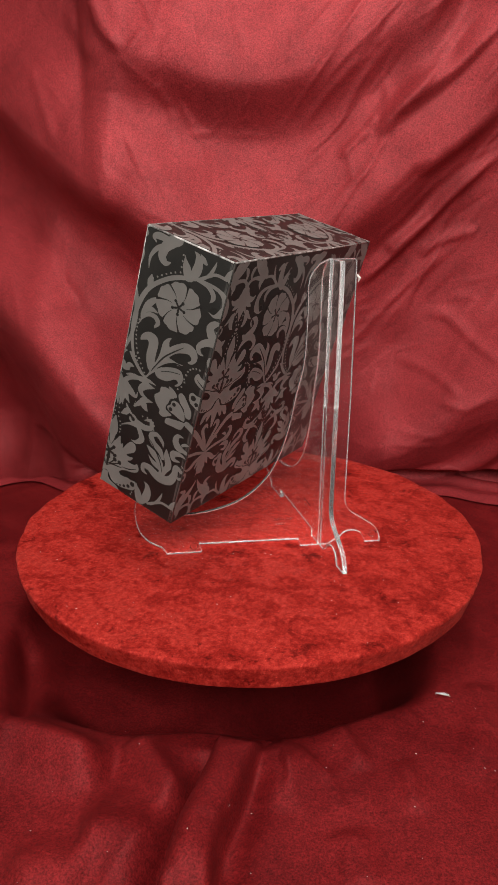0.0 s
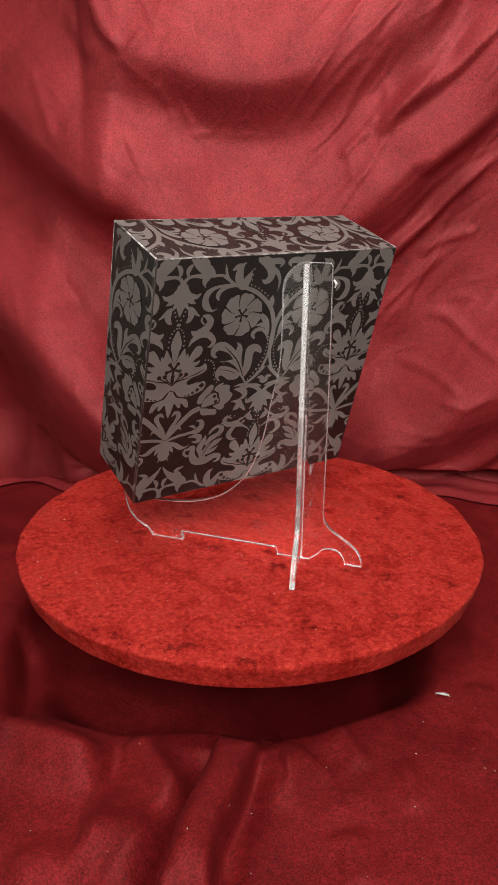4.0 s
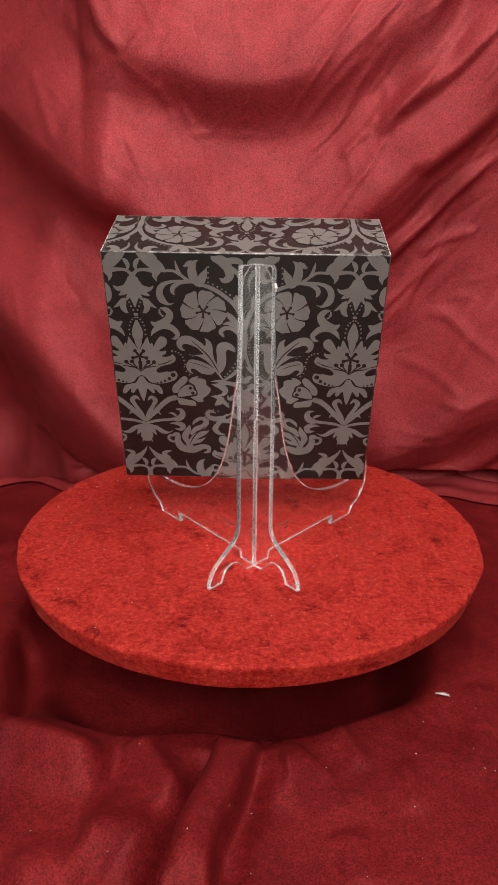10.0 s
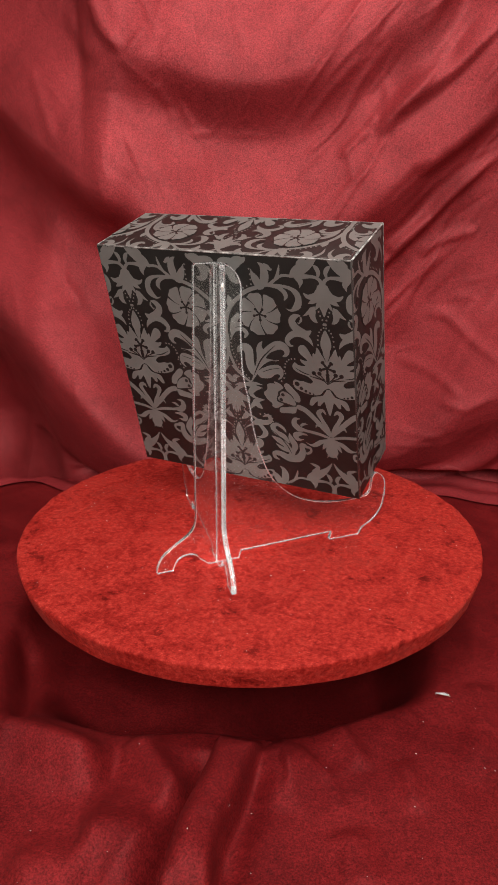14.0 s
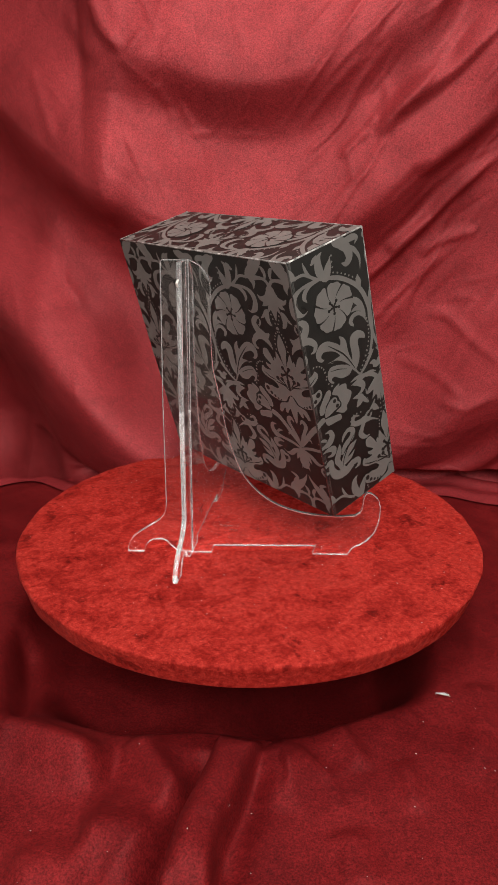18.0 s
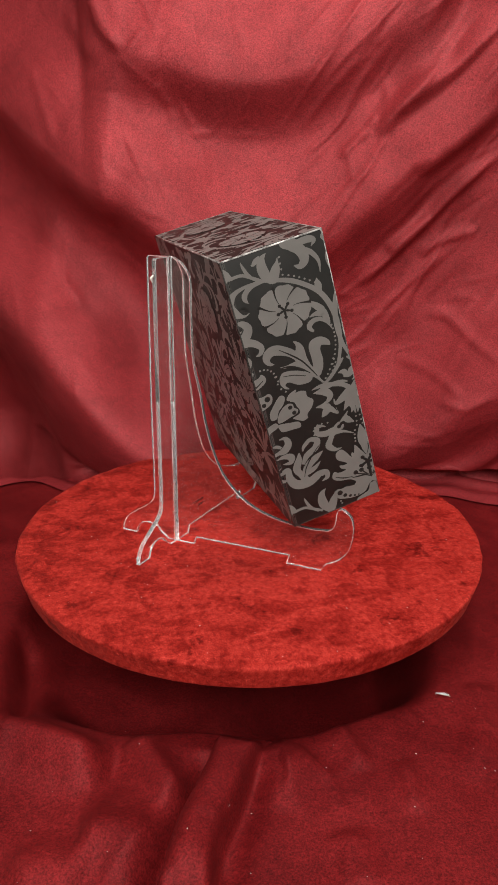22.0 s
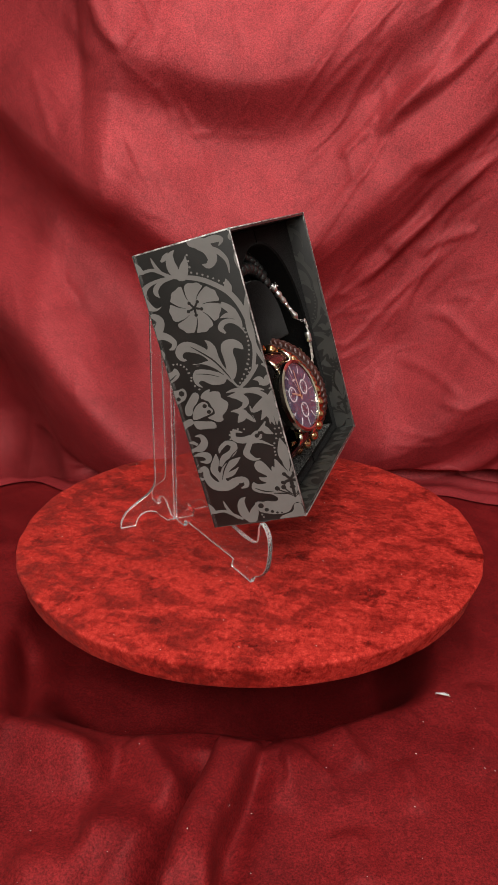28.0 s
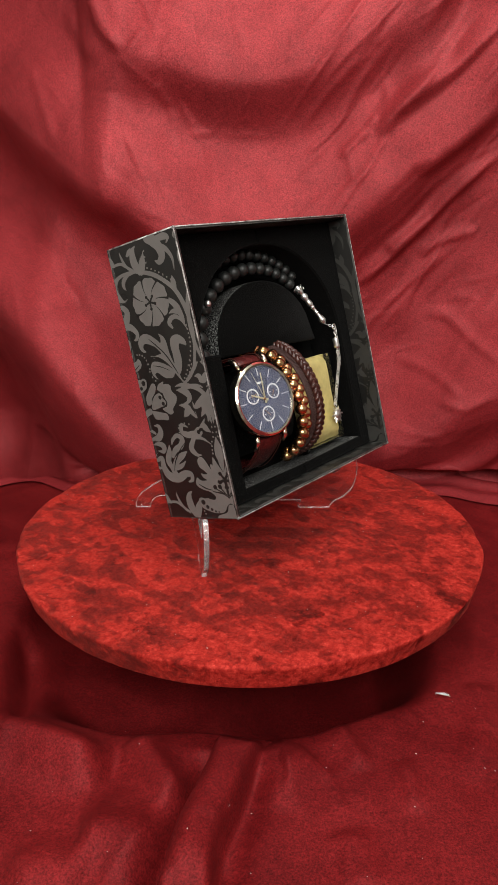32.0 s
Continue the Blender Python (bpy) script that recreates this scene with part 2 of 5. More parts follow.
def prism_bm(outline, y0, y1, bevel=0.0, bm=None):
    """Extrude a flat outline of (x, z) points from y0 to y1."""
    bm = bm or bmesh.new()
    vs = [bm.verts.new((x, y0, z)) for x, z in outline]
    f = bm.faces.new(vs)
    ext = bmesh.ops.extrude_face_region(bm, geom=[f])
    top = [g for g in ext["geom"] if isinstance(g, bmesh.types.BMVert)]
    bmesh.ops.translate(bm, verts=top, vec=(0, y1 - y0, 0))
    if bevel:
        topset, lowset = set(top), set(vs)
        es = [e for e in bm.edges if set(e.verts) <= topset or set(e.verts) <= lowset]
        bmesh.ops.bevel(bm, geom=es, offset=bevel, segments=1, profile=0.5, affect="EDGES")
    return bm


def smooth_chain(pts, steps=5):
    """Catmull-Rom curve through flat points."""
    out = []
    n = len(pts)
    for i in range(n - 1):
        p0, p1, p2, p3 = pts[max(i - 1, 0)], pts[i], pts[i + 1], pts[min(i + 2, n - 1)]
        for k in range(steps):
            s = k / steps
            out.append(tuple(0.5 * (2 * b + (c - a) * s + (2 * a - 5 * b + 4 * c - d) * s * s + (3 * b - a - 3 * c + d) * s**3)
                             for a, b, c, d in zip(p0, p1, p2, p3)))
    return out + [tuple(pts[-1])]


def ball_bm(r, u=16, v=10):
    bm = bmesh.new()
    bmesh.ops.create_uvsphere(bm, u_segments=u, v_segments=v, radius=r)
    return bm


def thing(name, label, category, m=None, group=""):
    ob = new(name)
    if m is not None:
        ob.matrix_basis = m
    return tagged(ob, label, category, group)


MOVERS = []


def carried_by_platter(ob, m):
    """Note that ob rides on the platter with the pose m at zero turn."""
    ob.matrix_basis = m
    MOVERS.append((ob, m))


# ---- the place: draped cloth, plain room ----
FLOOR_Z, WALL_Y, CORNER = -0.06, 0.25, 0.024


def ridge(grid, p, width, height, sharp=1.0, power=2, end=0.3):
    """Height of a fold along a curve over the points of grid; it fades out at its ends. sharp > 1 steepens its lower side."""
    line = np.array(smooth_chain(list(p), max(4, 32 // len(p))))
    a, c = line[0], line[-1]
    out = np.zeros(len(grid))
    reach = width * 2.6
    near = np.flatnonzero(((grid > line.min(0) - reach) & (grid < line.max(0) + reach)).all(1))
    if not len(near):
        return out
    g = grid[near]
    best = np.full(len(g), 1e9)
    side, along = np.zeros(len(g)), np.zeros(len(g))
    for i in range(len(line) - 1):
        ab = line[i + 1] - line[i]
        off = g - line[i]
        t = np.clip(off @ ab / (ab @ ab), 0, 1)
        gap = off - t[:, None] * ab
        d2 = (gap ** 2).sum(1)
        k = d2 < best
        best[k], along[k] = d2[k], (i + t[k]) / (len(line) - 1)
        side[k] = (ab[0] * gap[k, 1] - ab[1] * gap[k, 0]) / np.linalg.norm(ab)
    d = np.sqrt(best)
    q = 0.5 + 0.5 * np.clip(side / (d + 1e-9), -1, 1) * (1 if c[0] > a[0] else -1)
    w = width * (q + (1 - q) / sharp)
    fade = np.clip(np.minimum(along, 1 - along) / end, 0, 1)
    fade = fade * fade * (3 - 2 * fade)
    out[near] = height * np.exp(-(d / w) ** power) * fade
    return out


def swag(X, Z, p, width, height, sharp, ends):
    """A broad fold that hangs across the cloth, crest along z = f(x)."""
    line = np.array(smooth_chain(list(p), 6))
    xs = np.linspace(-0.7, 0.7, 701)
    zs = np.interp(xs, line[:, 0], line[:, 1])
    zs = np.convolve(np.pad(zs, 8, mode="edge"), np.hanning(17) / np.hanning(17).sum(), "valid")
    slope = np.convolve(np.pad(np.gradient(zs, xs), 8, mode="edge"), np.hanning(17) / np.hanning(17).sum(), "valid")
    d = (Z - np.interp(X, xs, zs)) / np.sqrt(1 + np.interp(X, xs, slope) ** 2)
    w = np.where(d > 0, width, width / sharp)
    a, b, c, e = ends
    fade = np.clip((X - a) / (b - a), 0, 1) * np.clip((e - X) / (e - c), 0, 1)
    return height * np.exp(-(d / w) ** 2) * fade * fade * (3 - 2 * fade)


def small_creases(seed, n, x0, x1, z0, z1, slope, jitter, long, width, height):
    """Short random creases that run in about one direction."""
    rnd = random.Random(seed)
    out = []
    for _ in range(n):
        x, z = rnd.uniform(x0, x1), rnd.uniform(z0, z1)
        a = radians(slope + rnd.gauss(0, jitter))
        r = long * rnd.uniform(0.4, 1.3)
        dx, dz = math.cos(a) * r / 2, math.sin(a) * r / 2
        bow = r * rnd.uniform(-0.12, 0.12)
        k = rnd.uniform(0.5, 1.3)
        out.append((((x - dx, z - dz), (x - dz / r * bow, z + dx / r * bow), (x + dx, z + dz)), width * k, height * k * rnd.choice((1, 1, -0.7)), 1.2, 2))
    return out


def dense(a, b, lo, hi, fine, coarse):
    """Steps from a to b that are fine between lo and hi."""
    return np.concatenate([np.linspace(a, lo, max(2, int((lo - a) / coarse)), endpoint=False),
                           np.linspace(lo, hi, int((hi - lo) / fine), endpoint=False), np.linspace(hi, b, max(2, int((b - hi) / coarse)))])


def cloth_sheet():
    """Velvet spread on the table, and satin velvet hung behind it in swags whose hem lies on the table."""
    front, back, top = -0.62, WALL_Y - CORNER, 0.85
    bend = CORNER * math.pi / 2
    flat_end, bend_end = back - front, back - front + bend
    total = bend_end + top - FLOOR_Z - CORNER
    xs = dense(-0.62, 0.62, -0.27, 0.27, 0.0016, 0.016)
    ls = dense(0, total, 0.24, bend_end + 0.46, 0.0019, 0.016)
    nx, ny = len(xs), len(ls)
    a = np.clip((ls - flat_end) / CORNER, 0, math.pi / 2)
    ys = np.minimum(front + ls, back) + CORNER * np.sin(a)
    zs = FLOOR_Z + CORNER * (1 - np.cos(a)) + np.maximum(ls - bend_end, 0)
    X, Y = (q.ravel() for q in np.meshgrid(xs, ys))
    Z = np.repeat(zs, nx)
    L = np.repeat(ls, nx)
    wall_part, NZ = np.repeat(np.sin(a), nx), np.repeat(np.cos(a), nx)
    gw, gf = np.stack([X, Z], 1), np.stack([X, Y], 1)
    hw, hf = np.zeros(len(X)), np.zeros(len(X))
    creases = (small_creases(1, 60, 0.05, 0.27, 0.12, 0.42, 50, 7, 0.13, 0.0036, 0.0012)
               + small_creases(2, 40, -0.27, -0.04, 0.1, 0.42, -50, 14, 0.06, 0.0036, 0.0007)
               + small_creases(3, 40, -0.14, 0.12, 0.25, 0.42, 70, 35, 0.04, 0.003, 0.0006)
               + small_creases(4, 50, 0.08, 0.27, -0.03, 0.16, 40, 30, 0.05, 0.0032, 0.0006)
               + small_creases(5, 20, -0.27, -0.08, -0.06, 0.12, -40, 18, 0.05, 0.0034, 0.0008)
               + small_creases(6, 16, -0.27, 0.27, -0.085, -0.03, 4, 10, 0.08, 0.005, 0.003))
    for f in SWAGS:
        hw += swag(X, Z, *f)
    for f in WALL_FOLDS + creases:
        hw += ridge(gw, *f)
    hw -= 2.5 * np.clip(-X - 0.05, 0, 0.24) ** 2 - 1.6 * np.clip(X - 0.1, 0, 0.2) ** 2
    for f in FLOOR_FOLDS + small_creases(7, 70, -0.2, 0.2, -0.27, -0.1, 100, 30, 0.045, 0.0028, 0.0005):
        hf += ridge(gf, *f)
    ripple = []
    for x, y, z, wp in zip(X, Y, Z, wall_part):
        soft = noise.noise(Vector((x * 9, y * 9, z * 9))) * 0.003 + noise.noise(Vector((x * 24, y * 24 + 4, z * 24))) * 0.0016
        q = z - (3.2 if x > 0 else 2.2) * x * x
        ripple.append(soft + wp * (noise.noise(Vector((q * 24, x * 5, 1.7))) * 0.0014 + noise.noise(Vector((q * 70, x * 22 + 9 * q, 5.1))) * 0.0003))
    disp = hw * wall_part + hf * (1 - wall_part) + np.array(ripple)
    # the table cloth sinks round the foot of the turntable
    rim = 0.152 + 0.1 * np.clip(-X, 0, 0.15) - 0.1 * np.clip(X, 0, 0.15) + 0.005 * np.sin(X * 31 + 1) + 0.003 * np.sin(X * 67)
    reach = np.clip((rim - (X ** 4 + Y ** 4) ** 0.25) / (0.035 + 0.1 * np.clip(X, 0, 0.2)), 0, 1)
    sunk = disp - (0.034 + 0.04 * np.exp(-((X - 0.045) / 0.06) ** 2)) * reach * reach * (3 - 2 * reach) * (1 - wall_part)
    # the hem of the hung cloth bunches up; its lowest row is drawn out to a wavy edge
    hem = flat_end - 0.05 + 0.013 * np.sin(X * 11 + 0.6) + 0.007 * np.sin(X * 29 + 2) + 0.003 * np.sin(X * 73) + (0.035 + 0.01 * np.sin(X * 47)) * np.clip(-X / 0.1, 0, 1)
    LH = np.maximum(L, hem)
    AH = np.clip((LH - flat_end) / CORNER, 0, math.pi / 2)
    YH = np.minimum(front + LH, back) + CORNER * np.sin(AH)
    ZH = FLOOR_Z + CORNER * (1 - np.cos(AH)) + np.maximum(LH - bend_end, 0)
    step = LH - hem
    lift = 0.002 + 0.004 * np.exp(-((step - 0.014) / 0.009) ** 2) + 0.010 * np.exp(-((step - 0.045 - 0.01 * np.sin(X * 17)) / 0.011) ** 2)
    idx = np.arange(nx * ny).reshape(ny, nx)
    faces = np.stack([idx[:-1, :-1], idx[:-1, 1:], idx[1:, 1:], idx[1:, :-1]], -1).reshape(-1, 4)
    for name, keep, yy, zz, height, mat, label, kind in (
            ("backdrop", (L > hem)[faces].any(1), YH, ZH, disp + lift, CLOTH, "deep red satin velvet cloth hung in soft swags behind the turntable", "backdrop cloth"),
            ("ground", L[faces[:, 0]] < flat_end + 0.03, Y, Z, sunk, PILE_CLOTH, "wine red velvet cloth spread in folds under the turntable", "table cloth")):
        verts = np.stack([X, yy - wall_part * height, zz + NZ * height], 1)
        part_faces = faces[keep]
        used = np.unique(part_faces)
        me = bpy.data.meshes.new(name)
        me.from_pydata(verts[used].tolist(), [], np.searchsorted(used, part_faces).tolist())
        me.materials.append(mat)
        me.polygons.foreach_set("use_smooth", [True] * len(me.polygons))
        tagged(new(name, me), label, kind, kind="structure")
    return xs, ys, sunk.reshape(ny, nx)


# swags: the line of the crest, its width, height, how much steeper it falls below, and where it sets in and ends
SWAGS = [
    (((-0.162, 0.493), (-0.144, 0.422), (-0.138, 0.402), (-0.130, 0.376), (-0.114, 0.354), (-0.075, 0.344), (-0.035, 0.331), (0.000, 0.328), (0.035, 0.334), (0.069, 0.348), (0.098, 0.366), (0.126, 0.385), (0.153, 0.408), (0.178, 0.437)), 0.055, 0.027, 1.7, (-1, -0.9, 0.9, 1)),
    (((-0.321, 0.362), (-0.275, 0.331), (-0.229, 0.296), (-0.200, 0.275), (-0.156, 0.244), (-0.115, 0.221), (-0.079, 0.195), (-0.042, 0.178), (-0.004, 0.172), (0.034, 0.178), (0.061, 0.189), (0.087, 0.205), (0.102, 0.219), (0.132, 0.246), (0.155, 0.275), (0.179, 0.297), (0.215, 0.341), (0.248, 0.379)), 0.072, 0.054, 2.3, (-1, -0.9, -0.08, 0.08)),
    (((-0.321, 0.362), (-0.275, 0.331), (-0.229, 0.296), (-0.200, 0.275), (-0.156, 0.244), (-0.115, 0.221), (-0.079, 0.195), (-0.042, 0.178), (-0.004, 0.172), (0.034, 0.178), (0.061, 0.189), (0.087, 0.205), (0.102, 0.219), (0.132, 0.246), (0.155, 0.275), (0.179, 0.297), (0.215, 0.341), (0.248, 0.379)), 0.072, 0.031, 2.3, (-0.08, 0.08, 0.9, 1)),
    (((-0.347, 0.196), (-0.279, 0.140), (-0.248, 0.116), (-0.217, 0.093), (-0.191, 0.066), (-0.164, 0.040), (-0.137, 0.015), (-0.108, -0.004), (-0.050, -0.025)), 0.06, 0.115, 0.7, (-1, -0.9, -0.08, 0.0)),
    (((0.093, -0.033), (0.151, -0.009), (0.184, 0.014), (0.206, 0.034), (0.227, 0.051), (0.249, 0.068), (0.289, 0.096)), 0.05, 0.05, 1.0, (0.06, 0.14, 0.9, 1)),
]
WALL_FOLDS = [
    (((0.223, 0.388), (0.192, 0.359), (0.174, 0.340), (0.152, 0.322), (0.130, 0.304), (0.117, 0.281)), 0.012, 0.0075, 1.7, 2, 0.25),
    (((0.159, 0.343), (0.141, 0.319), (0.123, 0.300), (0.115, 0.278)), 0.008, 0.004, 1.6, 2, 0.3),
    (((0.231, 0.322), (0.195, 0.285), (0.171, 0.266), (0.150, 0.248)), 0.01, 0.007, 1.8, 2, 0.25),
    (((0.237, 0.280), (0.209, 0.255), (0.185, 0.230), (0.164, 0.205), (0.147, 0.187), (0.119, 0.158), (0.106, 0.144)), 0.009, 0.008, 2.2, 2, 0.25),
    (((0.161, 0.175), (0.184, 0.191), (0.215, 0.203)), 0.006, 0.0025, 1.4, 2, 0.3),
    (((0.131, 0.178), (0.146, 0.192), (0.171, 0.215)), 0.007, 0.003, 1.4, 2, 0.3),
    (((0.078, 0.263), (0.091, 0.276), (0.102, 0.289)), 0.004, 0.0018, 1.2, 2, 0.3),
    (((0.111, 0.302), (0.105, 0.291), (0.098, 0.279)), 0.004, 0.0015, 1.2, 2, 0.3),
    (((-0.150, 0.402), (-0.137, 0.371), (-0.117, 0.349)), 0.008, 0.005, 2, 2, 0.3),
    (((-0.175, 0.397), (-0.162, 0.368), (-0.139, 0.341)), 0.01, 0.004, 1.4, 2, 0.3),
    (((-0.089, 0.325), (-0.084, 0.317), (-0.075, 0.305)), 0.006, 0.0016, 1.4, 2, 0.3),
    (((-0.214, 0.345), (-0.206, 0.327), (-0.193, 0.293), (-0.186, 0.267)), 0.006, 0.0018, 1.2, 2, 0.3),
    (((-0.192, 0.159), (-0.184, 0.143), (-0.167, 0.128)), 0.004, 0.0015, 1.2, 2, 0.3),
    (((-0.202, 0.252), (-0.168, 0.230), (-0.127, 0.205)), 0.012, 0.004, 1.5, 2, 0.3),
    (((0.175, 0.114), (0.191, 0.120), (0.216, 0.098), (0.247, 0.075)), 0.006, 0.0022, 1.4, 2, 0.3),
    (((0.145, 0.074), (0.180, 0.066), (0.204, 0.045)), 0.006, 0.002, 1.3, 2, 0.3),
    (((0.181, 0.045), (0.205, 0.039), (0.237, 0.057)), 0.006, 0.002, 1.3, 2, 0.3),
    (((0.301, 0.013), (0.258, -0.003), (0.230, -0.030), (0.196, -0.049), (0.167, -0.056)), 0.014, 0.012, 1.5, 2, 0.2),
    (((-0.295, 0.007), (-0.250, -0.011), (-0.204, -0.023), (-0.151, -0.036)), 0.02, 0.006, 1.6, 2, 0.2),
    (((0.309, -0.044), (0.262, -0.051), (0.215, -0.060), (0.180, -0.067)), 0.01, 0.008, 1.6, 2, 0.2),
]
FLOOR_FOLDS = [
    (((-0.002, -0.155), (-0.007, -0.173), (-0.015, -0.198), (-0.025, -0.228), (-0.028, -0.256), (-0.028, -0.275)), 0.0125, 0.021, 1, 14, 0.3),
    (((-0.020, -0.165), (-0.029, -0.196), (-0.040, -0.233), (-0.043, -0.256)), 0.007, -0.012, 1, 2, 0.2),
    (((0.005, -0.177), (0.001, -0.201), (-0.007, -0.226), (-0.011, -0.256)), 0.01, -0.007, 1, 2, 0.2),
    (((-0.154, -0.162), (-0.128, -0.165), (-0.100, -0.175), (-0.074, -0.180)), 0.017, 0.02, 1.2, 2, 0.25),
    (((-0.067, -0.154), (-0.056, -0.172), (-0.043, -0.191), (-0.030, -0.205)), 0.01, 0.009, 1, 2, 0.25),
    (((-0.094, -0.157), (-0.078, -0.174), (-0.061, -0.202)), 0.012, -0.003, 1, 2, 0.3),
    (((-0.085, -0.227), (-0.063, -0.227), (-0.045, -0.239)), 0.018, 0.011, 1, 2, 0.3),
    (((-0.114, -0.249), (-0.094, -0.243), (-0.073, -0.246)), 0.016, 0.007, 1, 2, 0.3),
    (((0.053, -0.141), (0.059, -0.159), (0.066, -0.179)), 0.006, 0.004, 1, 2, 0.3),
    (((0.088, -0.170), (0.088, -0.188), (0.088, -0.209)), 0.006, 0.003, 1, 2, 0.3),
    (((0.050, -0.215), (0.054, -0.235), (0.057, -0.255)), 0.01, 0.004, 1, 2, 0.3),
    (((0.019, -0.181), (0.025, -0.179), (0.039, -0.168)), 0.012, 0.005, 1, 2, 0.3),
    (((0.010, -0.160), (0.019, -0.177), (0.012, -0.208)), 0.012, 0.005, 1, 2, 0.3),
    (((0.146, -0.101), (0.144, -0.134), (0.121, -0.192)), 0.012, 0.005, 1, 2, 0.3),
    (((-0.166, -0.035), (-0.151, -0.088), (-0.138, -0.143)), 0.008, -0.012, 1, 2, 0.3),
]

CLOTH_X, CLOTH_Y, CLOTH_H = cloth_sheet()


def ground_z(x, y):
    """Height of the table cloth."""
    return FLOOR_Z + CLOTH_H[int(np.abs(CLOTH_Y - y).argmin()), int(np.abs(CLOTH_X - x).argmin())]


def wall_slab(name, x0, x1, y0, y1, z0, z1, label, mat=PLASTER):
    ob = part(name, box_bm(x0, x1, y0, y1, z0, z1), mat)
    return tagged(ob, label, "wall", kind="structure")


wall_slab("floor", -1.5, 1.5, -1.8, 0.9, -0.2, -0.14, "plain dark table top under the cloth", TABLE_WOOD)
wall_slab("wall_north", -1.5, 1.5, 0.9, 1.0, -0.16, 1.6, "plain grey wall behind the cloth")
wall_slab("wall_south", -1.5, 1.5, -1.9, -1.8, -0.16, 1.6, "plain grey wall behind the camera")
wall_slab("wall_west", -1.6, -1.5, -1.9, 1.0, -0.16, 1.6, "plain grey side wall")
wall_slab("wall_east", 1.5, 1.6, -1.9, 1.0, -0.16, 1.6, "plain grey side wall")
wall_slab("ceiling", -1.6, 1.6, -1.9, 1.0, 1.6, 1.7, "plain grey ceiling")


# ---- turntable ----
def turntable():
    t = thing("display_turntable", "round display turntable covered in crushed bright red velvet", "turntable")
    bm = lathe_bm([(0, 0)] + [(0.001 + 0.166 * i / 24, 0) for i in range(25)] +
                  [(0.167 + 0.0018 * math.sin(a), -0.0018 + 0.0018 * math.cos(a)) for a in (0.5, 1.0, 1.57)] +
                  [(0.1682, -0.004), (0.1668, -0.009), (0.1652, -0.014)] + [(0.1636 + 0.0016 * math.cos(a), -0.0152 - 0.0016 * math.sin(a)) for a in (0.5, 1.0, 1.57)] + [(0, -0.0168)], 160)
    for v in bm.verts:
        r = math.hypot(v.co.x, v.co.y)
        if r > 0.155:
            k = 0.0011 * noise.noise(Vector((v.co.x * 45, v.co.y * 45, v.co.z * 60))) + 0.0005 * noise.noise(v.co * 260)
            v.co.x *= 1 + k / r
            v.co.y *= 1 + k / r
            v.co.z += 0.5 * k
        else:
            v.co.z += 0.0004 * noise.noise(Vector((v.co.x * 70, v.co.y * 70, 1)))
    part("platter", bm, PLUSH, t, "velvet-covered disc with a softly rounded rim", 60)
    part("base", lathe_bm([(0, -0.0175), (0.07, -0.0175), (0.072, -0.018), (0.072, -0.086), (0.07, -0.088), (0, -0.088)], 64), DARK_PLASTIC, t, "black plastic drum under the disc", 40)
    carried_by_platter(t, pose(0, 0, 0))
    return t


turntable()


def platter_lint():
    """Pale specks of lint that lie on the disc and turn with it."""
    bm = bmesh.new()
    rnd = random.Random(11)
    for _ in range(110):
        r, b = 0.162 * math.sqrt(rnd.random()), rnd.uniform(0, 6.3)
        x, y = r * math.cos(b), r * math.sin(b)
        s, a = rnd.uniform(0.00012, 0.00034), rnd.uniform(0, 6.3)
        tube_bm([(x, y, 0.0005), (x + s * 2.4 * math.cos(a), y + s * 2.4 * math.sin(a), 0.0007)], s * 0.45, 4, bm=bm)
    ob = part("platter_lint", bm, LINT)
    tagged(ob, "fine pale specks of lint on the velvet disc", "lint", kind="stuff")
    carried_by_platter(ob, pose(0, 0, 0))


platter_lint()


# ---- acrylic easel: two crossed plates ----
CROSS = Vector((0.0042, -0.0575, 0))
PLATE_T = 0.0034


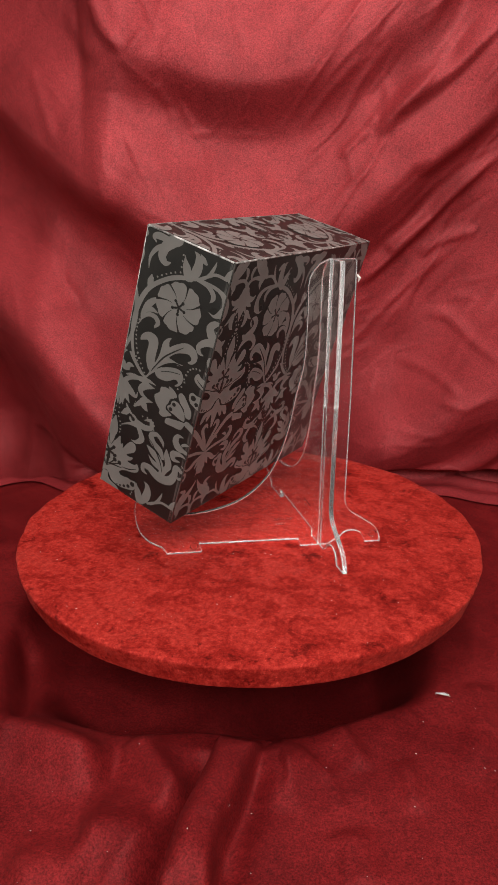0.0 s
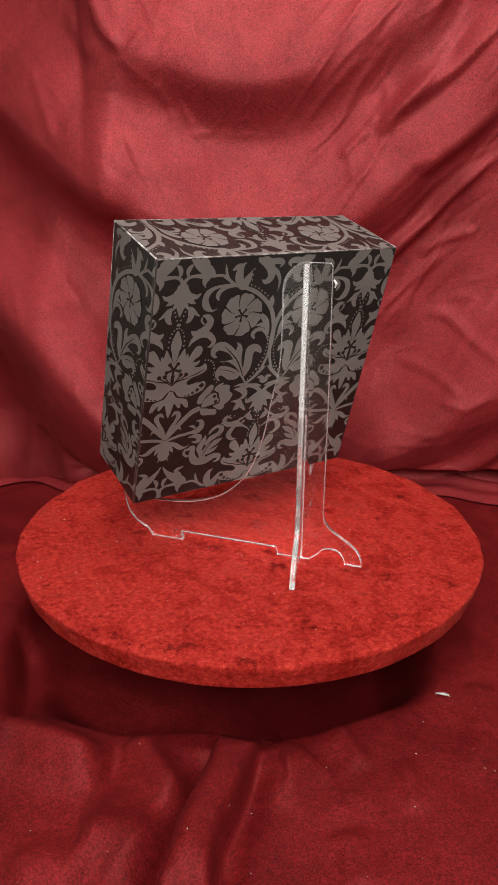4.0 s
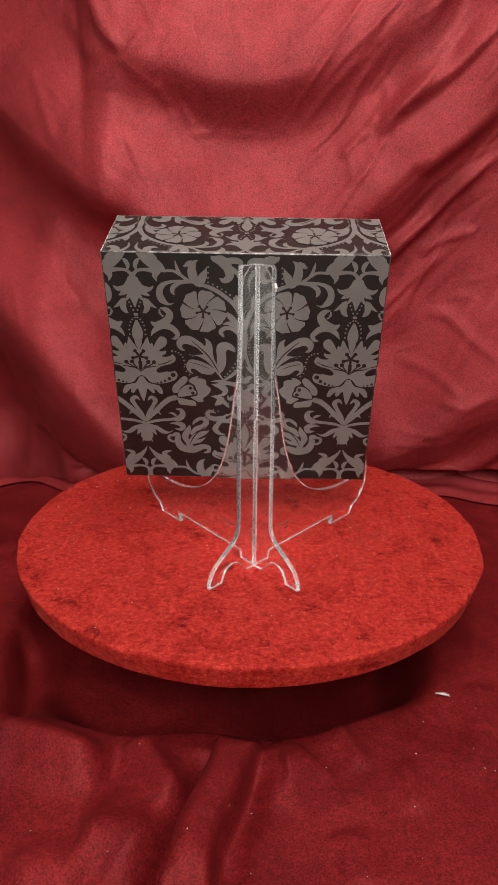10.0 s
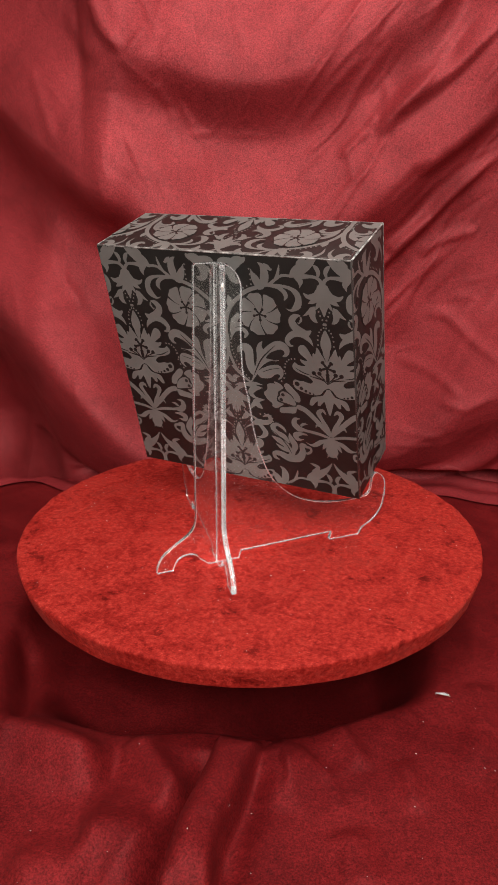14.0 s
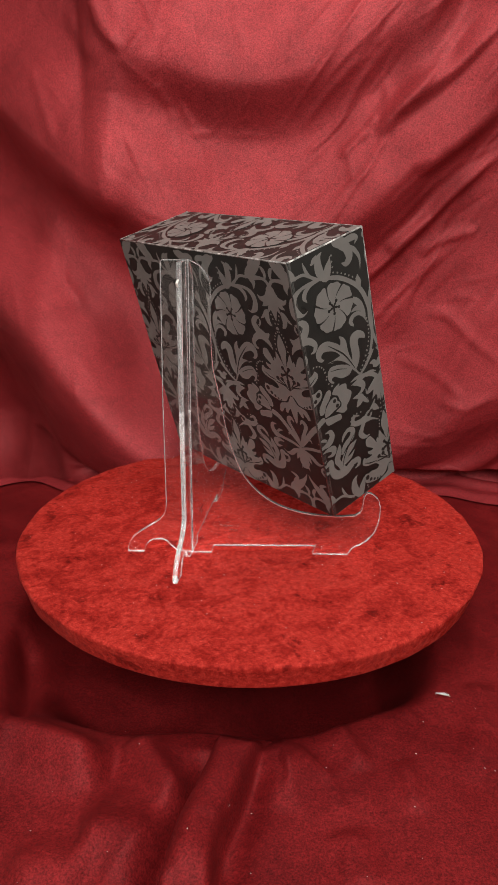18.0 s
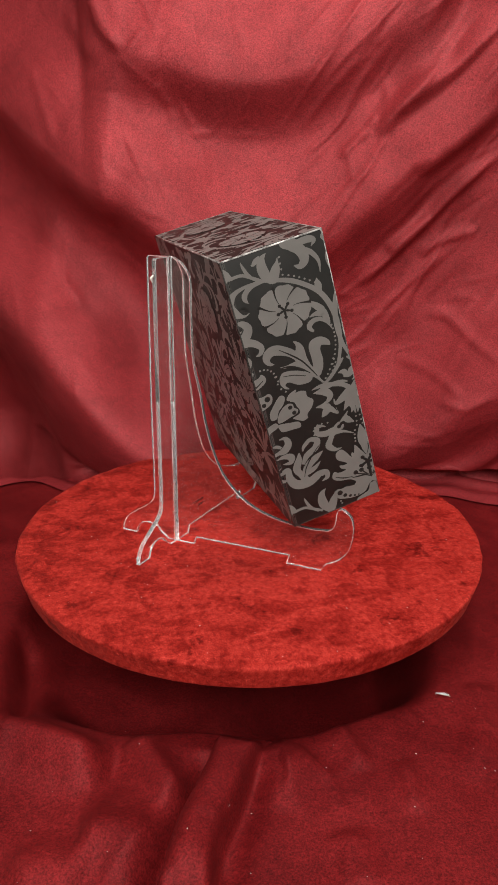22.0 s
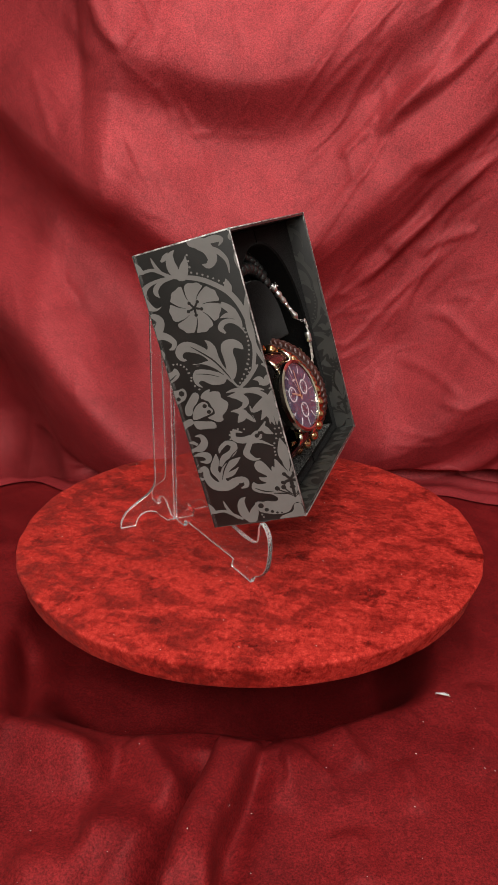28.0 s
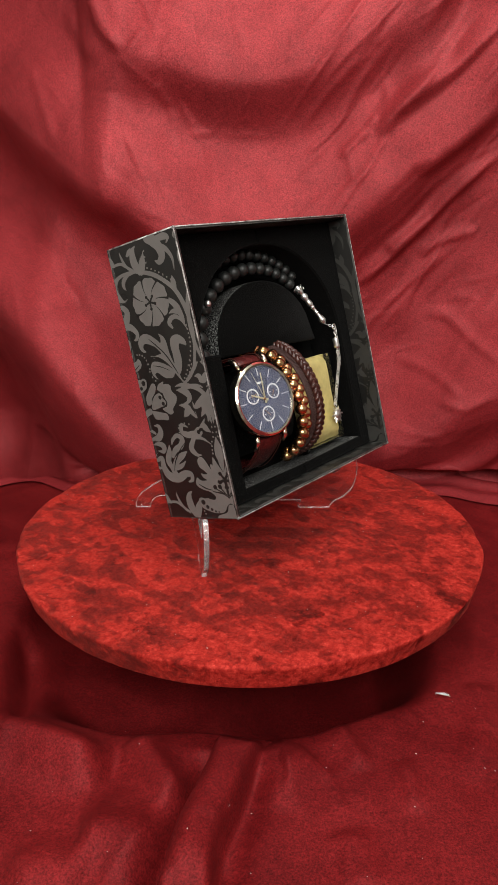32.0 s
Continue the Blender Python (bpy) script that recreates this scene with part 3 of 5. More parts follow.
def plate_outline(slot_from_top):
    half = PLATE_T / 2 + 0.0001
    mid = 0.104
    pts = []
    # top edge, front upright edge down into the cradle, lip
    pts += [(0.003, 0.2006)] + smooth_chain([(0.009, 0.1975), (0.0135, 0.192), (0.0157, 0.1845), (0.0156, 0.165), (0.0168, 0.135), (0.0215, 0.113), (0.0258, 0.0905),
                                            (0.0318, 0.071), (0.0405, 0.0545), (0.0565, 0.0402), (0.077, 0.0325), (0.0998, 0.03), (0.1135, 0.031)], 4)
    pts += smooth_chain([(0.1165, 0.033), (0.1178, 0.037), (0.1186, 0.0445), (0.121, 0.0478), (0.1255, 0.0462), (0.1295, 0.041), (0.1305, 0.031), (0.128, 0.019), (0.1215, 0.0105), (0.1135, 0.006)], 4)
    pts += [(0.1118, 0.004), (0.1098, 0.0003), (0.0858, 0.0003), (0.0852, 0.0015), (0.0868, 0.0068), (0.0165, 0.0058), (0.0150, 0.0003)]
    if not slot_from_top:
        pts += [(half, 0.0003), (half, mid), (-half, mid), (-half, 0.0003)]
    pts += [(-0.0078, 0.0003)]
    pts += smooth_chain([(-0.0095, 0.002), (-0.0138, 0.0055), (-0.0165, 0.0088), (-0.0215, 0.0102), (-0.0268, 0.0092), (-0.0296, 0.0068), (-0.0312, 0.0038), (-0.0325, 0.0003)], 4)
    pts += smooth_chain([(-0.0437, 0.0003), (-0.0432, 0.0055), (-0.039, 0.0128), (-0.0295, 0.0198), (-0.0215, 0.0252), (-0.0172, 0.031), (-0.0162, 0.038)], 4)
    pts += [(-0.0163, 0.11), (-0.0152, 0.199), (-0.0138, 0.2006)]
    if slot_from_top:
        pts += [(-half, 0.2006), (-half, mid), (half, mid), (half, 0.2006)]
    return pts


def easel():
    t = thing("display_easel", "clear acrylic display easel of two crossed plates", "easel")
    for k, (deg, top) in enumerate(((48.98, True), (131.02, False))):
        bm = prism_bm(plate_outline(top), -PLATE_T / 2, PLATE_T / 2, 0.0004)
        for f in bm.faces:
            f.normal_update()
            f.material_index = 0 if abs(f.normal.y) > 0.97 else 1 if abs(f.normal.y) < 0.05 else 2
        plate = part("plate", bm, (ACRYLIC, FROSTED, ARRIS), t, m=pose(0, 0, 0, 0, 0, deg))
        plate.visible_shadow = False
        for s, z in ((-0.0385, 0.006), (0.0905, 0.0042)):
            part("moulding_mark", lathe_bm([(0.0022, -0.0001), (0.0026, 0.0002), (0.003, -0.0001)], 20), ACRYLIC, plate, m=pose(s, -PLATE_T / 2 - 0.0002, z, 90))
        # plain raised bars
        for s0, s1, z in ((0.021, 0.034, 0.021), (0.027, 0.033, 0.0175)):
            part("raised_bar", box_bm(s0, s1, -PLATE_T / 2 - 0.0003, -PLATE_T / 2, z, z + 0.0016, 0.0002), ACRYLIC, plate, "plain raised bar")
    # a rough white nick near the top of one plate
    part("chip", tube_bm([(-0.0158, 0.0, 0.1905), (-0.0175, 0.0008, 0.1885), (-0.0166, 0.0004, 0.1858)], [0.0006, 0.0009, 0.0003], 6), LINT, t, "white broken nub", m=pose(0, 0, 0, 0, 0, 131.02))
    carried_by_platter(t, Matrix.Translation(CROSS))
    return t


easel()

# ---- patterned box ----
BW, BD, BH, BT = 0.1746, 0.0617, 0.1731, 0.002
BOX = pose(-0.0042, 0.0021, 0.0392, 16.46, 0.25, 0)
COL, ROW = 6.92, 15.2
SHAPES = []


def add_shape(polys, ink=0):
    SHAPES.append((polys, ink))


def strip(x0, y0, x1, y1, x2, y2, widths):
    n = len(widths) - 1
    left, right = [], []
    for i, w in enumerate(widths):
        s = i / n
        x = (1 - s)**2 * x0 + 2 * s * (1 - s) * x1 + s * s * x2
        y = (1 - s)**2 * y0 + 2 * s * (1 - s) * y1 + s * s * y2
        dx = 2 * (1 - s) * (x1 - x0) + 2 * s * (x2 - x1)
        dy = 2 * (1 - s) * (y1 - y0) + 2 * s * (y2 - y1)
        d = math.hypot(dx, dy) or 1
        left.append((x - dy / d * w / 2, y + dx / d * w / 2))
        right.append((x + dy / d * w / 2, y - dx / d * w / 2))
    return [[left[i], left[i + 1], right[i + 1], right[i]] for i in range(n)]


def stroke(*knots):
    """A brush stroke through (u, v, width) knots."""
    k = [knots[i:i + 3] for i in range(0, len(knots), 3)]
    pts = smooth_chain(k, 5)
    left, right = [], []
    for i, (x, y, w) in enumerate(pts):
        a, b = pts[max(i - 1, 0)], pts[min(i + 1, len(pts) - 1)]
        dx, dy = b[0] - a[0], b[1] - a[1]
        d = math.hypot(dx, dy) or 1
        h = max(w, 0.01) / 2
        left.append((x - dy / d * h, y + dx / d * h))
        right.append((x + dy / d * h, y - dx / d * h))
    polys = [[left[i], left[i + 1], right[i + 1], right[i]] for i in range(len(pts) - 1)]
    for x, y, w in (pts[0], pts[-1]):
        if w > 0.2:
            polys.append([(x + w / 2 * math.cos(a * 0.6283), y + w / 2 * math.sin(a * 0.6283)) for a in range(10)])
    add_shape(polys)


def closed(*knots):
    """A filled shape with a smooth outline through (u, v) knots."""
    p = [knots[i:i + 2] for i in range(0, len(knots), 2)]
    n = len(p)
    ring = smooth_chain([p[-1]] + p + p[:2], 3)[3:-3 - 1]
    tris = geometry.tessellate_polygon([[Vector((x, y, 0)) for x, y in ring]])
    add_shape([[ring[i] for i in t] for t in tris])


def half_drop(du, dv):
    """Shapes from the mark on again, mirrored about the next axis and dropped."""
    for polys, ink in list(SHAPES[MARK[0]:]):
        add_shape([[(du - u, v - dv) for u, v in q] for q in polys], ink)


MARK = [0]


def dark_stroke(*knots):
    stroke(*knots)
    SHAPES[-1] = (SHAPES[-1][0], 1)


def leaf(x0, y0, x1, y1, x2, y2, w):
    n = 11
    add_shape(strip(x0, y0, x1, y1, x2, y2, [w * (0.12 * (1 - i / n) + math.sin(math.pi * (i / n) ** 0.85) ** 0.8) for i in range(n + 1)]))


def disc(x, y, r, ink=0, n=10):
    add_shape([[(x + r * math.cos(2 * math.pi * i / n), y + r * math.sin(2 * math.pi * i / n)) for i in range(n)]], ink)


def dots(x0, y0, x1, y1, x2, y2, n):
    for i in range(n):
        s = i / (n - 1)
        disc((1 - s)**2 * x0 + 2 * s * (1 - s) * x1 + s * s * x2, (1 - s)**2 * y0 + 2 * s * (1 - s) * y1 + s * s * y2, 0.065, 0, 6)


def dark_leaf(x0, y0, x1, y1, x2, y2, w):
    leaf(x0, y0, x1, y1, x2, y2, w)
    SHAPES[-1] = (SHAPES[-1][0], 1)


def blossom(x, y, r, n=7, turn=math.pi):
    """A round flower whose petals are parted by thin curved dark lines."""
    rim = []
    for i in range(84):
        a = 2 * math.pi * i / 84
        lobe = abs(math.cos(n / 2 * (a - turn)))
        rim.append((a, r * (0.86 + 0.14 * lobe ** 0.35 + 0.025 * math.sin(3 * a + 1) + 0.02 * math.sin(17 * a))))
    add_shape([[(x, y), (x + r0 * math.cos(a0), y + r0 * math.sin(a0)), (x + r1 * math.cos(a1), y + r1 * math.sin(a1))] for (a0, r0), (a1, r1) in zip(rim, rim[1:] + rim[:1])])
    for i in range(n):
        a = turn + 2 * math.pi * (i + 0.5) / n
        ps = [(a + 0.22, 0.34, 0.02), (a + 0.16, 0.55, 0.05), (a + 0.05, 0.8, 0.1), (a - 0.02, 1.03, 0.17)]
        dark_stroke(*[q for b, k, w in ps for q in (x + r * k * math.cos(b), y + r * k * math.sin(b), w * r * 0.62)])
    spark(x, y, 0.42)


def spark(x, y, r):
    """The dark star of short-stemmed dots at the heart of a flower."""
    for i in range(5):
        a = 0.9 + 2 * math.pi * i / 5
        dark_leaf(x, y, x + r * 0.5 * math.cos(a), y + r * 0.5 * math.sin(a), x + r * math.cos(a), y + r * math.sin(a), r * 0.28)
        disc(x + r * 0.95 * math.cos(a), y + r * 0.95 * math.sin(a), r * 0.24, 1, 8)


def damask_cell():
    """Half of the mirrored repeat, in cm: from the axis of one palmette to the axis of the next."""
    stroke(-0.04, 15.05, 0.41, 0.01, 15.60, 0.30, 0.14, 15.96, 0.23, 0.43, 16.15, 0.20, 0.83, 16.18, 0.23, 1.22, 16.15, 0.34)
    stroke(0.32, 16.09, 0.09, 0.22, 16.44, 0.25, 0.35, 16.74, 0.27, 0.55, 16.90, 0.03)
    stroke(2.06, 16.03, 0.07, 1.73, 16.33, 0.57, 1.29, 16.63, 0.71, 0.86, 16.92, 0.57, 0.49, 17.27, 0.34, 0.23, 17.62, 0.18, 0.08, 17.91, 0.07)
    stroke(1.42, 16.92, 0.34, 1.10, 17.33, 0.30, 1.44, 17.53, 0.20, 1.68, 17.58, 0.03)
    stroke(1.62, 16.21, 0.46, 1.40, 15.85, 0.39, 1.42, 15.58, 0.16, 1.48, 15.42, 0.03)
    stroke(1.84, 16.11, 0.18, 2.52, 16.12, 0.18, 2.97, 15.85, 0.18, 3.56, 15.42, 0.16)
    stroke(3.30, 15.48, 0.07, 2.91, 15.97, 0.20, 2.73, 16.45, 0.16, 2.67, 16.79, 0.03)
    stroke(3.93, 15.24, 0.23, 3.74, 15.73, 0.55, 3.67, 16.22, 0.52, 3.79, 16.64, 0.32, 4.06, 16.84, 0.03)
    stroke(4.11, 15.36, 0.57, 4.36, 15.85, 0.48, 4.52, 16.22, 0.14, 4.57, 16.41, 0.03)
    stroke(2.47, 14.00, 0.03, 2.12, 13.90, 0.16, 1.72, 14.21, 0.46, 1.59, 14.64, 0.41, 1.71, 15.05, 0.39, 2.07, 15.33, 0.25, 2.73, 15.46, 0.18, 3.65, 15.44, 0.18)
    stroke(3.63, 15.40, 0.17, 4.73, 15.07, 0.27, 5.59, 14.54, 0.27, 6.39, 13.73, 0.29, 6.83, 12.65, 0.31, 6.96, 11.48, 0.29, 6.85, 10.36, 0.22, 6.51, 9.31, 0.19)
    stroke(6.71, 9.54, 0.18, 6.28, 9.00, 0.23, 5.83, 8.59, 0.20, 5.42, 8.35, 0.10)
    stroke(2.54, 14.51, 0.03, 2.40, 14.80, 0.27, 2.52, 15.11, 0.30, 2.96, 15.36, 0.23, 3.65, 15.39, 0.11)
    stroke(5.34, 15.69, 0.04, 5.65, 15.54, 0.36, 5.96, 15.81, 0.51, 5.86, 16.37, 0.60, 5.48, 16.81, 0.68, 5.03, 16.95, 0.36, 4.87, 17.11, 0.10)
    stroke(5.77, 16.82, 0.36, 6.36, 16.83, 0.41, 6.67, 16.68, 0.27, 6.47, 16.41, 0.05)
    stroke(5.96, 16.39, 0.29, 6.37, 16.10, 0.29, 6.68, 15.52, 0.19, 6.64, 14.84, 0.04)
    stroke(3.67, 16.82, 0.04, 3.47, 16.62, 0.29, 3.25, 16.45, 0.17, 3.16, 16.50, 0.04)
    stroke(5.56, 11.66, 0.11, 5.37, 12.00, 0.30, 5.61, 12.27, 0.30, 6.03, 12.27, 0.25, 6.40, 11.93, 0.16, 6.61, 11.42, 0.03)
    stroke(5.14, 13.36, 0.04, 5.69, 13.33, 0.27, 6.18, 12.86, 0.41, 6.43, 12.22, 0.31, 6.55, 11.82, 0.04)
    stroke(5.50, 12.57, 0.04, 5.92, 12.63, 0.29, 6.28, 12.44, 0.24)
    stroke(6.39, 12.90, 0.19, 5.89, 12.51, 0.07)
    stroke(6.36, 14.60, 0.04, 6.36, 14.18, 0.41, 6.41, 13.76, 0.17)
    stroke(-0.00, 15.42, 0.80, -0.01, 15.05, 1.18, 0.00, 14.61, 0.80, -0.00, 14.11, 0.39, -0.02, 13.67, 0.03)
    stroke(0.21, 15.05, 0.52, 0.66, 14.92, 0.41, 1.00, 14.91, 0.27, 1.24, 15.11, 0.07)
    stroke(0.31, 14.89, 0.46, 0.70, 14.61, 0.30, 0.98, 14.46, 0.03)
    stroke(0.19, 14.67, 0.34, 0.42, 14.30, 0.20, 0.54, 14.08, 0.03)
    stroke(0.58, 14.30, 0.06, 0.73, 14.04, 0.43, 0.76, 13.66, 0.39, 0.62, 13.38, 0.27, 0.44, 13.26, 0.03)
    stroke(0.76, 14.11, 0.30, 1.09, 13.79, 0.20, 1.37, 13.61, 0.03)
    stroke(1.55, 13.62, 0.07, 1.90, 13.54, 0.34, 2.15, 13.18, 0.46, 1.88, 12.71, 0.55, 1.31, 12.44, 0.50, 0.91, 12.66, 0.09)
    stroke(1.55, 13.53, 0.11, 1.52, 13.31, 0.14, 1.75, 13.07, 0.18)
    stroke(0.84, 11.61, 0.03, 1.10, 12.04, 0.30, 1.61, 12.39, 0.48, 2.17, 12.28, 0.43, 2.57, 11.85, 0.32, 2.44, 11.52, 0.23, 2.18, 11.47, 0.06)
    stroke(0.05, 5.02, 0.25, 0.30, 5.65, 0.32, 0.60, 6.23, 0.27, 0.79, 6.69, 0.34, 0.52, 6.94, 0.27, 0.28, 6.67, 0.06)
    stroke(0.05, 4.94, 0.16, 0.62, 5.64, 0.34, 1.13, 6.23, 0.36, 1.68, 6.74, 0.39, 2.14, 6.93, 0.41)
    stroke(0.69, 5.67, 0.23, 0.96, 5.70, 0.16, 1.08, 5.48, 0.03)
    stroke(4.67, 8.03, 0.03, 5.12, 8.03, 0.25, 5.50, 8.14, 0.32, 6.38, 8.14, 0.20, 6.79, 7.98, 0.06)
    stroke(4.93, 8.00, 0.23, 5.35, 7.88, 0.46, 5.61, 7.54, 0.39, 5.41, 7.24, 0.23, 5.08, 7.19, 0.03)
    stroke(5.39, 8.29, 0.16, 5.99, 8.73, 0.20, 6.48, 9.16, 0.18, 6.82, 9.51, 0.09)
    stroke(4.62, 7.10, 0.03, 5.00, 7.05, 0.27, 5.31, 6.85, 0.46, 5.11, 6.57, 0.41, 4.85, 6.36, 0.05)
    stroke(5.23, 6.97, 0.34, 5.55, 6.57, 0.30, 5.84, 6.22, 0.06, 5.78, 6.63, 0.03)
    stroke(4.91, 9.35, 0.34, 5.21, 8.84, 0.16, 5.42, 8.41, 0.03)
    stroke(0.04, 4.78, 0.18, 0.85, 5.01, 0.23, 1.77, 5.12, 0.23, 2.31, 5.27, 0.30)
    stroke(1.74, 5.18, 0.09, 2.26, 5.18, 0.46, 2.60, 5.52, 0.43, 2.51, 5.93, 0.27, 2.15, 6.00, 0.05)
    stroke(1.63, 5.66, 0.03, 1.93, 5.62, 0.20, 2.16, 5.43, 0.16)
    stroke(1.69, 4.76, 0.05, 2.15, 4.80, 0.27, 2.56, 4.63, 0.43, 2.45, 4.29, 0.30, 2.01, 4.35, 0.05)
    stroke(0.07, 4.73, 0.30, 0.08, 4.09, 0.57, 0.07, 3.70, 0.75, 0.07, 3.50, 0.57)
    stroke(0.20, 3.60, 0.20, 0.37, 3.13, 0.03)
    stroke(0.22, 4.62, 0.22, 0.77, 4.37, 0.34, 1.21, 4.04, 0.32, 1.60, 4.01, 0.11, 1.87, 4.19, 0.03)
    stroke(0.21, 4.54, 0.23, 0.48, 4.13, 0.30, 0.68, 3.77, 0.03)
    stroke(2.11, 3.36, 0.03, 1.85, 3.20, 0.18, 1.56, 3.41, 0.20, 1.57, 3.70, 0.18, 1.86, 3.76, 0.23)
    stroke(1.99, 3.83, 0.34, 2.20, 3.82, 0.34, 2.17, 3.26, 0.46, 2.47, 2.69, 0.59, 3.17, 2.51, 0.57, 3.84, 2.76, 0.50, 4.32, 2.75, 0.34, 4.32, 2.38, 0.27, 3.97, 2.25, 0.07)
    stroke(3.17, 2.51, 0.57, 2.88, 3.18, 0.36, 2.70, 3.68, 0.46, 2.95, 4.25, 0.39, 3.06, 4.68, 0.05)
    stroke(3.04, 3.10, 0.41, 3.42, 3.64, 0.46, 3.95, 3.96, 0.41, 4.42, 4.21, 0.05)
    stroke(3.17, 3.18, 0.34, 3.71, 3.30, 0.30, 4.16, 3.62, 0.03)
    stroke(3.13, 3.84, 0.18, 3.47, 4.32, 0.39, 4.04, 4.60, 0.41, 4.24, 5.02, 0.39, 3.87, 5.25, 0.27, 3.43, 4.97, 0.23, 3.29, 4.68, 0.05)
    stroke(4.94, 5.70, 0.05, 4.50, 5.87, 0.25, 4.37, 5.46, 0.32, 4.84, 5.23, 0.41, 5.36, 5.29, 0.36, 5.81, 5.22, 0.23, 5.96, 5.40, 0.11)
    stroke(5.80, 5.53, 0.18, 5.70, 5.57, 0.20, 5.44, 5.41, 0.18)
    stroke(5.36, 5.22, 0.30, 5.03, 4.75, 0.34, 4.85, 4.36, 0.41, 5.17, 3.97, 0.25, 5.57, 3.93, 0.03)
    stroke(5.23, 5.09, 0.33, 5.87, 4.95, 0.18, 6.48, 4.55, 0.04)
    stroke(4.66, 8.27, 0.05, 5.32, 8.30, 0.25, 6.35, 7.97, 0.28, 6.89, 7.47, 0.28, 7.41, 6.85, 0.13)
    stroke(6.76, 7.39, 0.51, 6.19, 7.03, 0.43, 5.83, 6.90, 0.20, 5.77, 7.23, 0.05)
    stroke(6.93, 7.27, 0.63, 6.54, 6.68, 0.41, 6.19, 6.26, 0.05)
    stroke(7.11, 7.21, 0.63, 6.80, 6.46, 0.35, 6.62, 5.93, 0.04)
    stroke(7.27, 6.96, 0.51, 7.09, 6.36, 0.33, 6.98, 5.80, 0.04)
    stroke(5.80, 5.63, 0.04, 6.08, 5.75, 0.23, 6.39, 6.14, 0.05)
    stroke(6.18, 5.91, 0.18, 6.29, 5.59, 0.41, 6.64, 5.29, 0.04)
    stroke(6.35, 8.70, 0.04, 6.68, 8.67, 0.33, 6.87, 8.35, 0.28, 7.23, 8.38, 0.10)
    closed(5.49, 8.44, 5.14, 8.91, 4.97, 9.09, 4.73, 8.84, 4.36, 8.82, 3.98, 8.92, 3.61, 9.22, 3.40, 9.25, 3.30, 9.13, 3.48, 8.86, 3.23, 8.96, 3.05, 9.29, 3.08, 9.68, 3.31, 9.94, 3.68, 9.93, 4.17, 9.76, 4.54, 9.56, 4.17, 9.96, 3.80, 10.13, 3.49, 10.16, 3.25, 10.33, 3.58, 10.29, 3.98, 10.33, 4.19, 10.38, 3.86, 10.77, 3.50, 10.98, 3.08, 11.12, 2.86, 11.00, 2.85, 10.81, 3.01, 10.64, 2.77, 10.61, 2.53, 10.85, 2.47, 11.20, 2.66, 11.54, 3.02, 11.71, 3.44, 11.66, 3.86, 11.39, 4.17, 11.12, 4.31, 10.98, 4.39, 11.26, 4.31, 11.56, 4.63, 11.35, 4.80, 10.98, 4.83, 10.42, 4.93, 9.92, 5.06, 9.64, 5.08, 10.21, 5.05, 10.77, 5.20, 11.15, 5.56, 11.29, 5.93, 11.21, 6.25, 10.90, 6.28, 10.55, 6.03, 10.65, 5.78, 10.73, 5.67, 10.48, 5.70, 9.99, 5.63, 9.49, 5.42, 9.06, 5.27, 8.91)
    closed(2.37, 7.35, 2.04, 7.36, 2.05, 7.80, 2.34, 8.19, 2.77, 8.63, 3.02, 8.61, 3.08, 8.37, 2.87, 8.02, 2.56, 7.75)
    closed(2.44, 7.43, 2.65, 7.72, 2.92, 7.93, 3.23, 8.00, 3.43, 7.85, 3.45, 7.64, 3.62, 7.46, 3.60, 7.28, 3.38, 7.17, 3.05, 7.10, 2.60, 7.00, 2.36, 7.06)
    closed(3.29, 8.14, 3.60, 8.44, 3.93, 8.51, 4.30, 8.38, 4.33, 8.01, 4.62, 7.68, 4.44, 7.25, 4.09, 6.93, 4.09, 6.69, 3.79, 6.60, 3.45, 6.81, 3.23, 7.00, 3.46, 7.07, 3.68, 7.16, 3.72, 7.39, 3.62, 7.64, 3.53, 7.96)
    closed(3.15, 8.29, 3.37, 8.55, 3.77, 8.68, 3.76, 8.54, 3.46, 8.27, 3.27, 8.15)
    closed(2.32, 6.92, 2.58, 6.91, 3.08, 6.79, 3.52, 6.66, 3.55, 6.29, 3.06, 6.32, 2.49, 6.39, 2.33, 6.70)
    disc(3.24, 7.73, 0.13, 1)
    disc(3.39, 7.33, 0.13, 1)
    dark_stroke(3.31, 10.25, 0.05, 3.80, 10.16, 0.11, 4.35, 9.81, 0.11, 4.82, 9.35, 0.03)
    dark_stroke(3.44, 11.36, 0.03, 3.98, 10.84, 0.08, 4.54, 10.21, 0.09, 5.01, 9.35, 0.07, 5.17, 8.99, 0.03)
    dark_stroke(3.30, 9.72, 0.03, 3.92, 9.57, 0.05, 4.54, 9.28, 0.03)
    dark_stroke(3.01, 2.98, 0.03, 3.31, 3.64, 0.07, 3.95, 4.38, 0.06, 4.40, 4.73, 0.03)
    dark_stroke(1.97, 14.33, 0.03, 2.25, 14.36, 0.11, 2.43, 14.11, 0.05, 2.20, 14.23, 0.03)
    disc(1.73, 13.24, 0.10, 1)
    disc(2.16, 11.77, 0.09, 1)
    disc(5.70, 5.36, 0.13, 1)
    disc(1.72, 3.49, 0.09, 1)
    disc(3.97, 2.52, 0.08, 1)
    dots(4.67, 16.40, 4.63, 15.86, 4.64, 15.41, 4)
    dots(4.94, 15.28, 5.61, 14.93, 6.23, 14.39, 6)
    dots(6.60, 11.69, 6.81, 10.61, 6.16, 9.37, 10)
    dots(6.27, 9.69, 5.85, 8.90, 5.43, 8.51, 6)
    dots(0.34, 14.00, 0.28, 13.72, 0.13, 13.47, 3)
    dots(0.08, 12.95, 0.56, 12.68, 0.51, 11.75, 6)
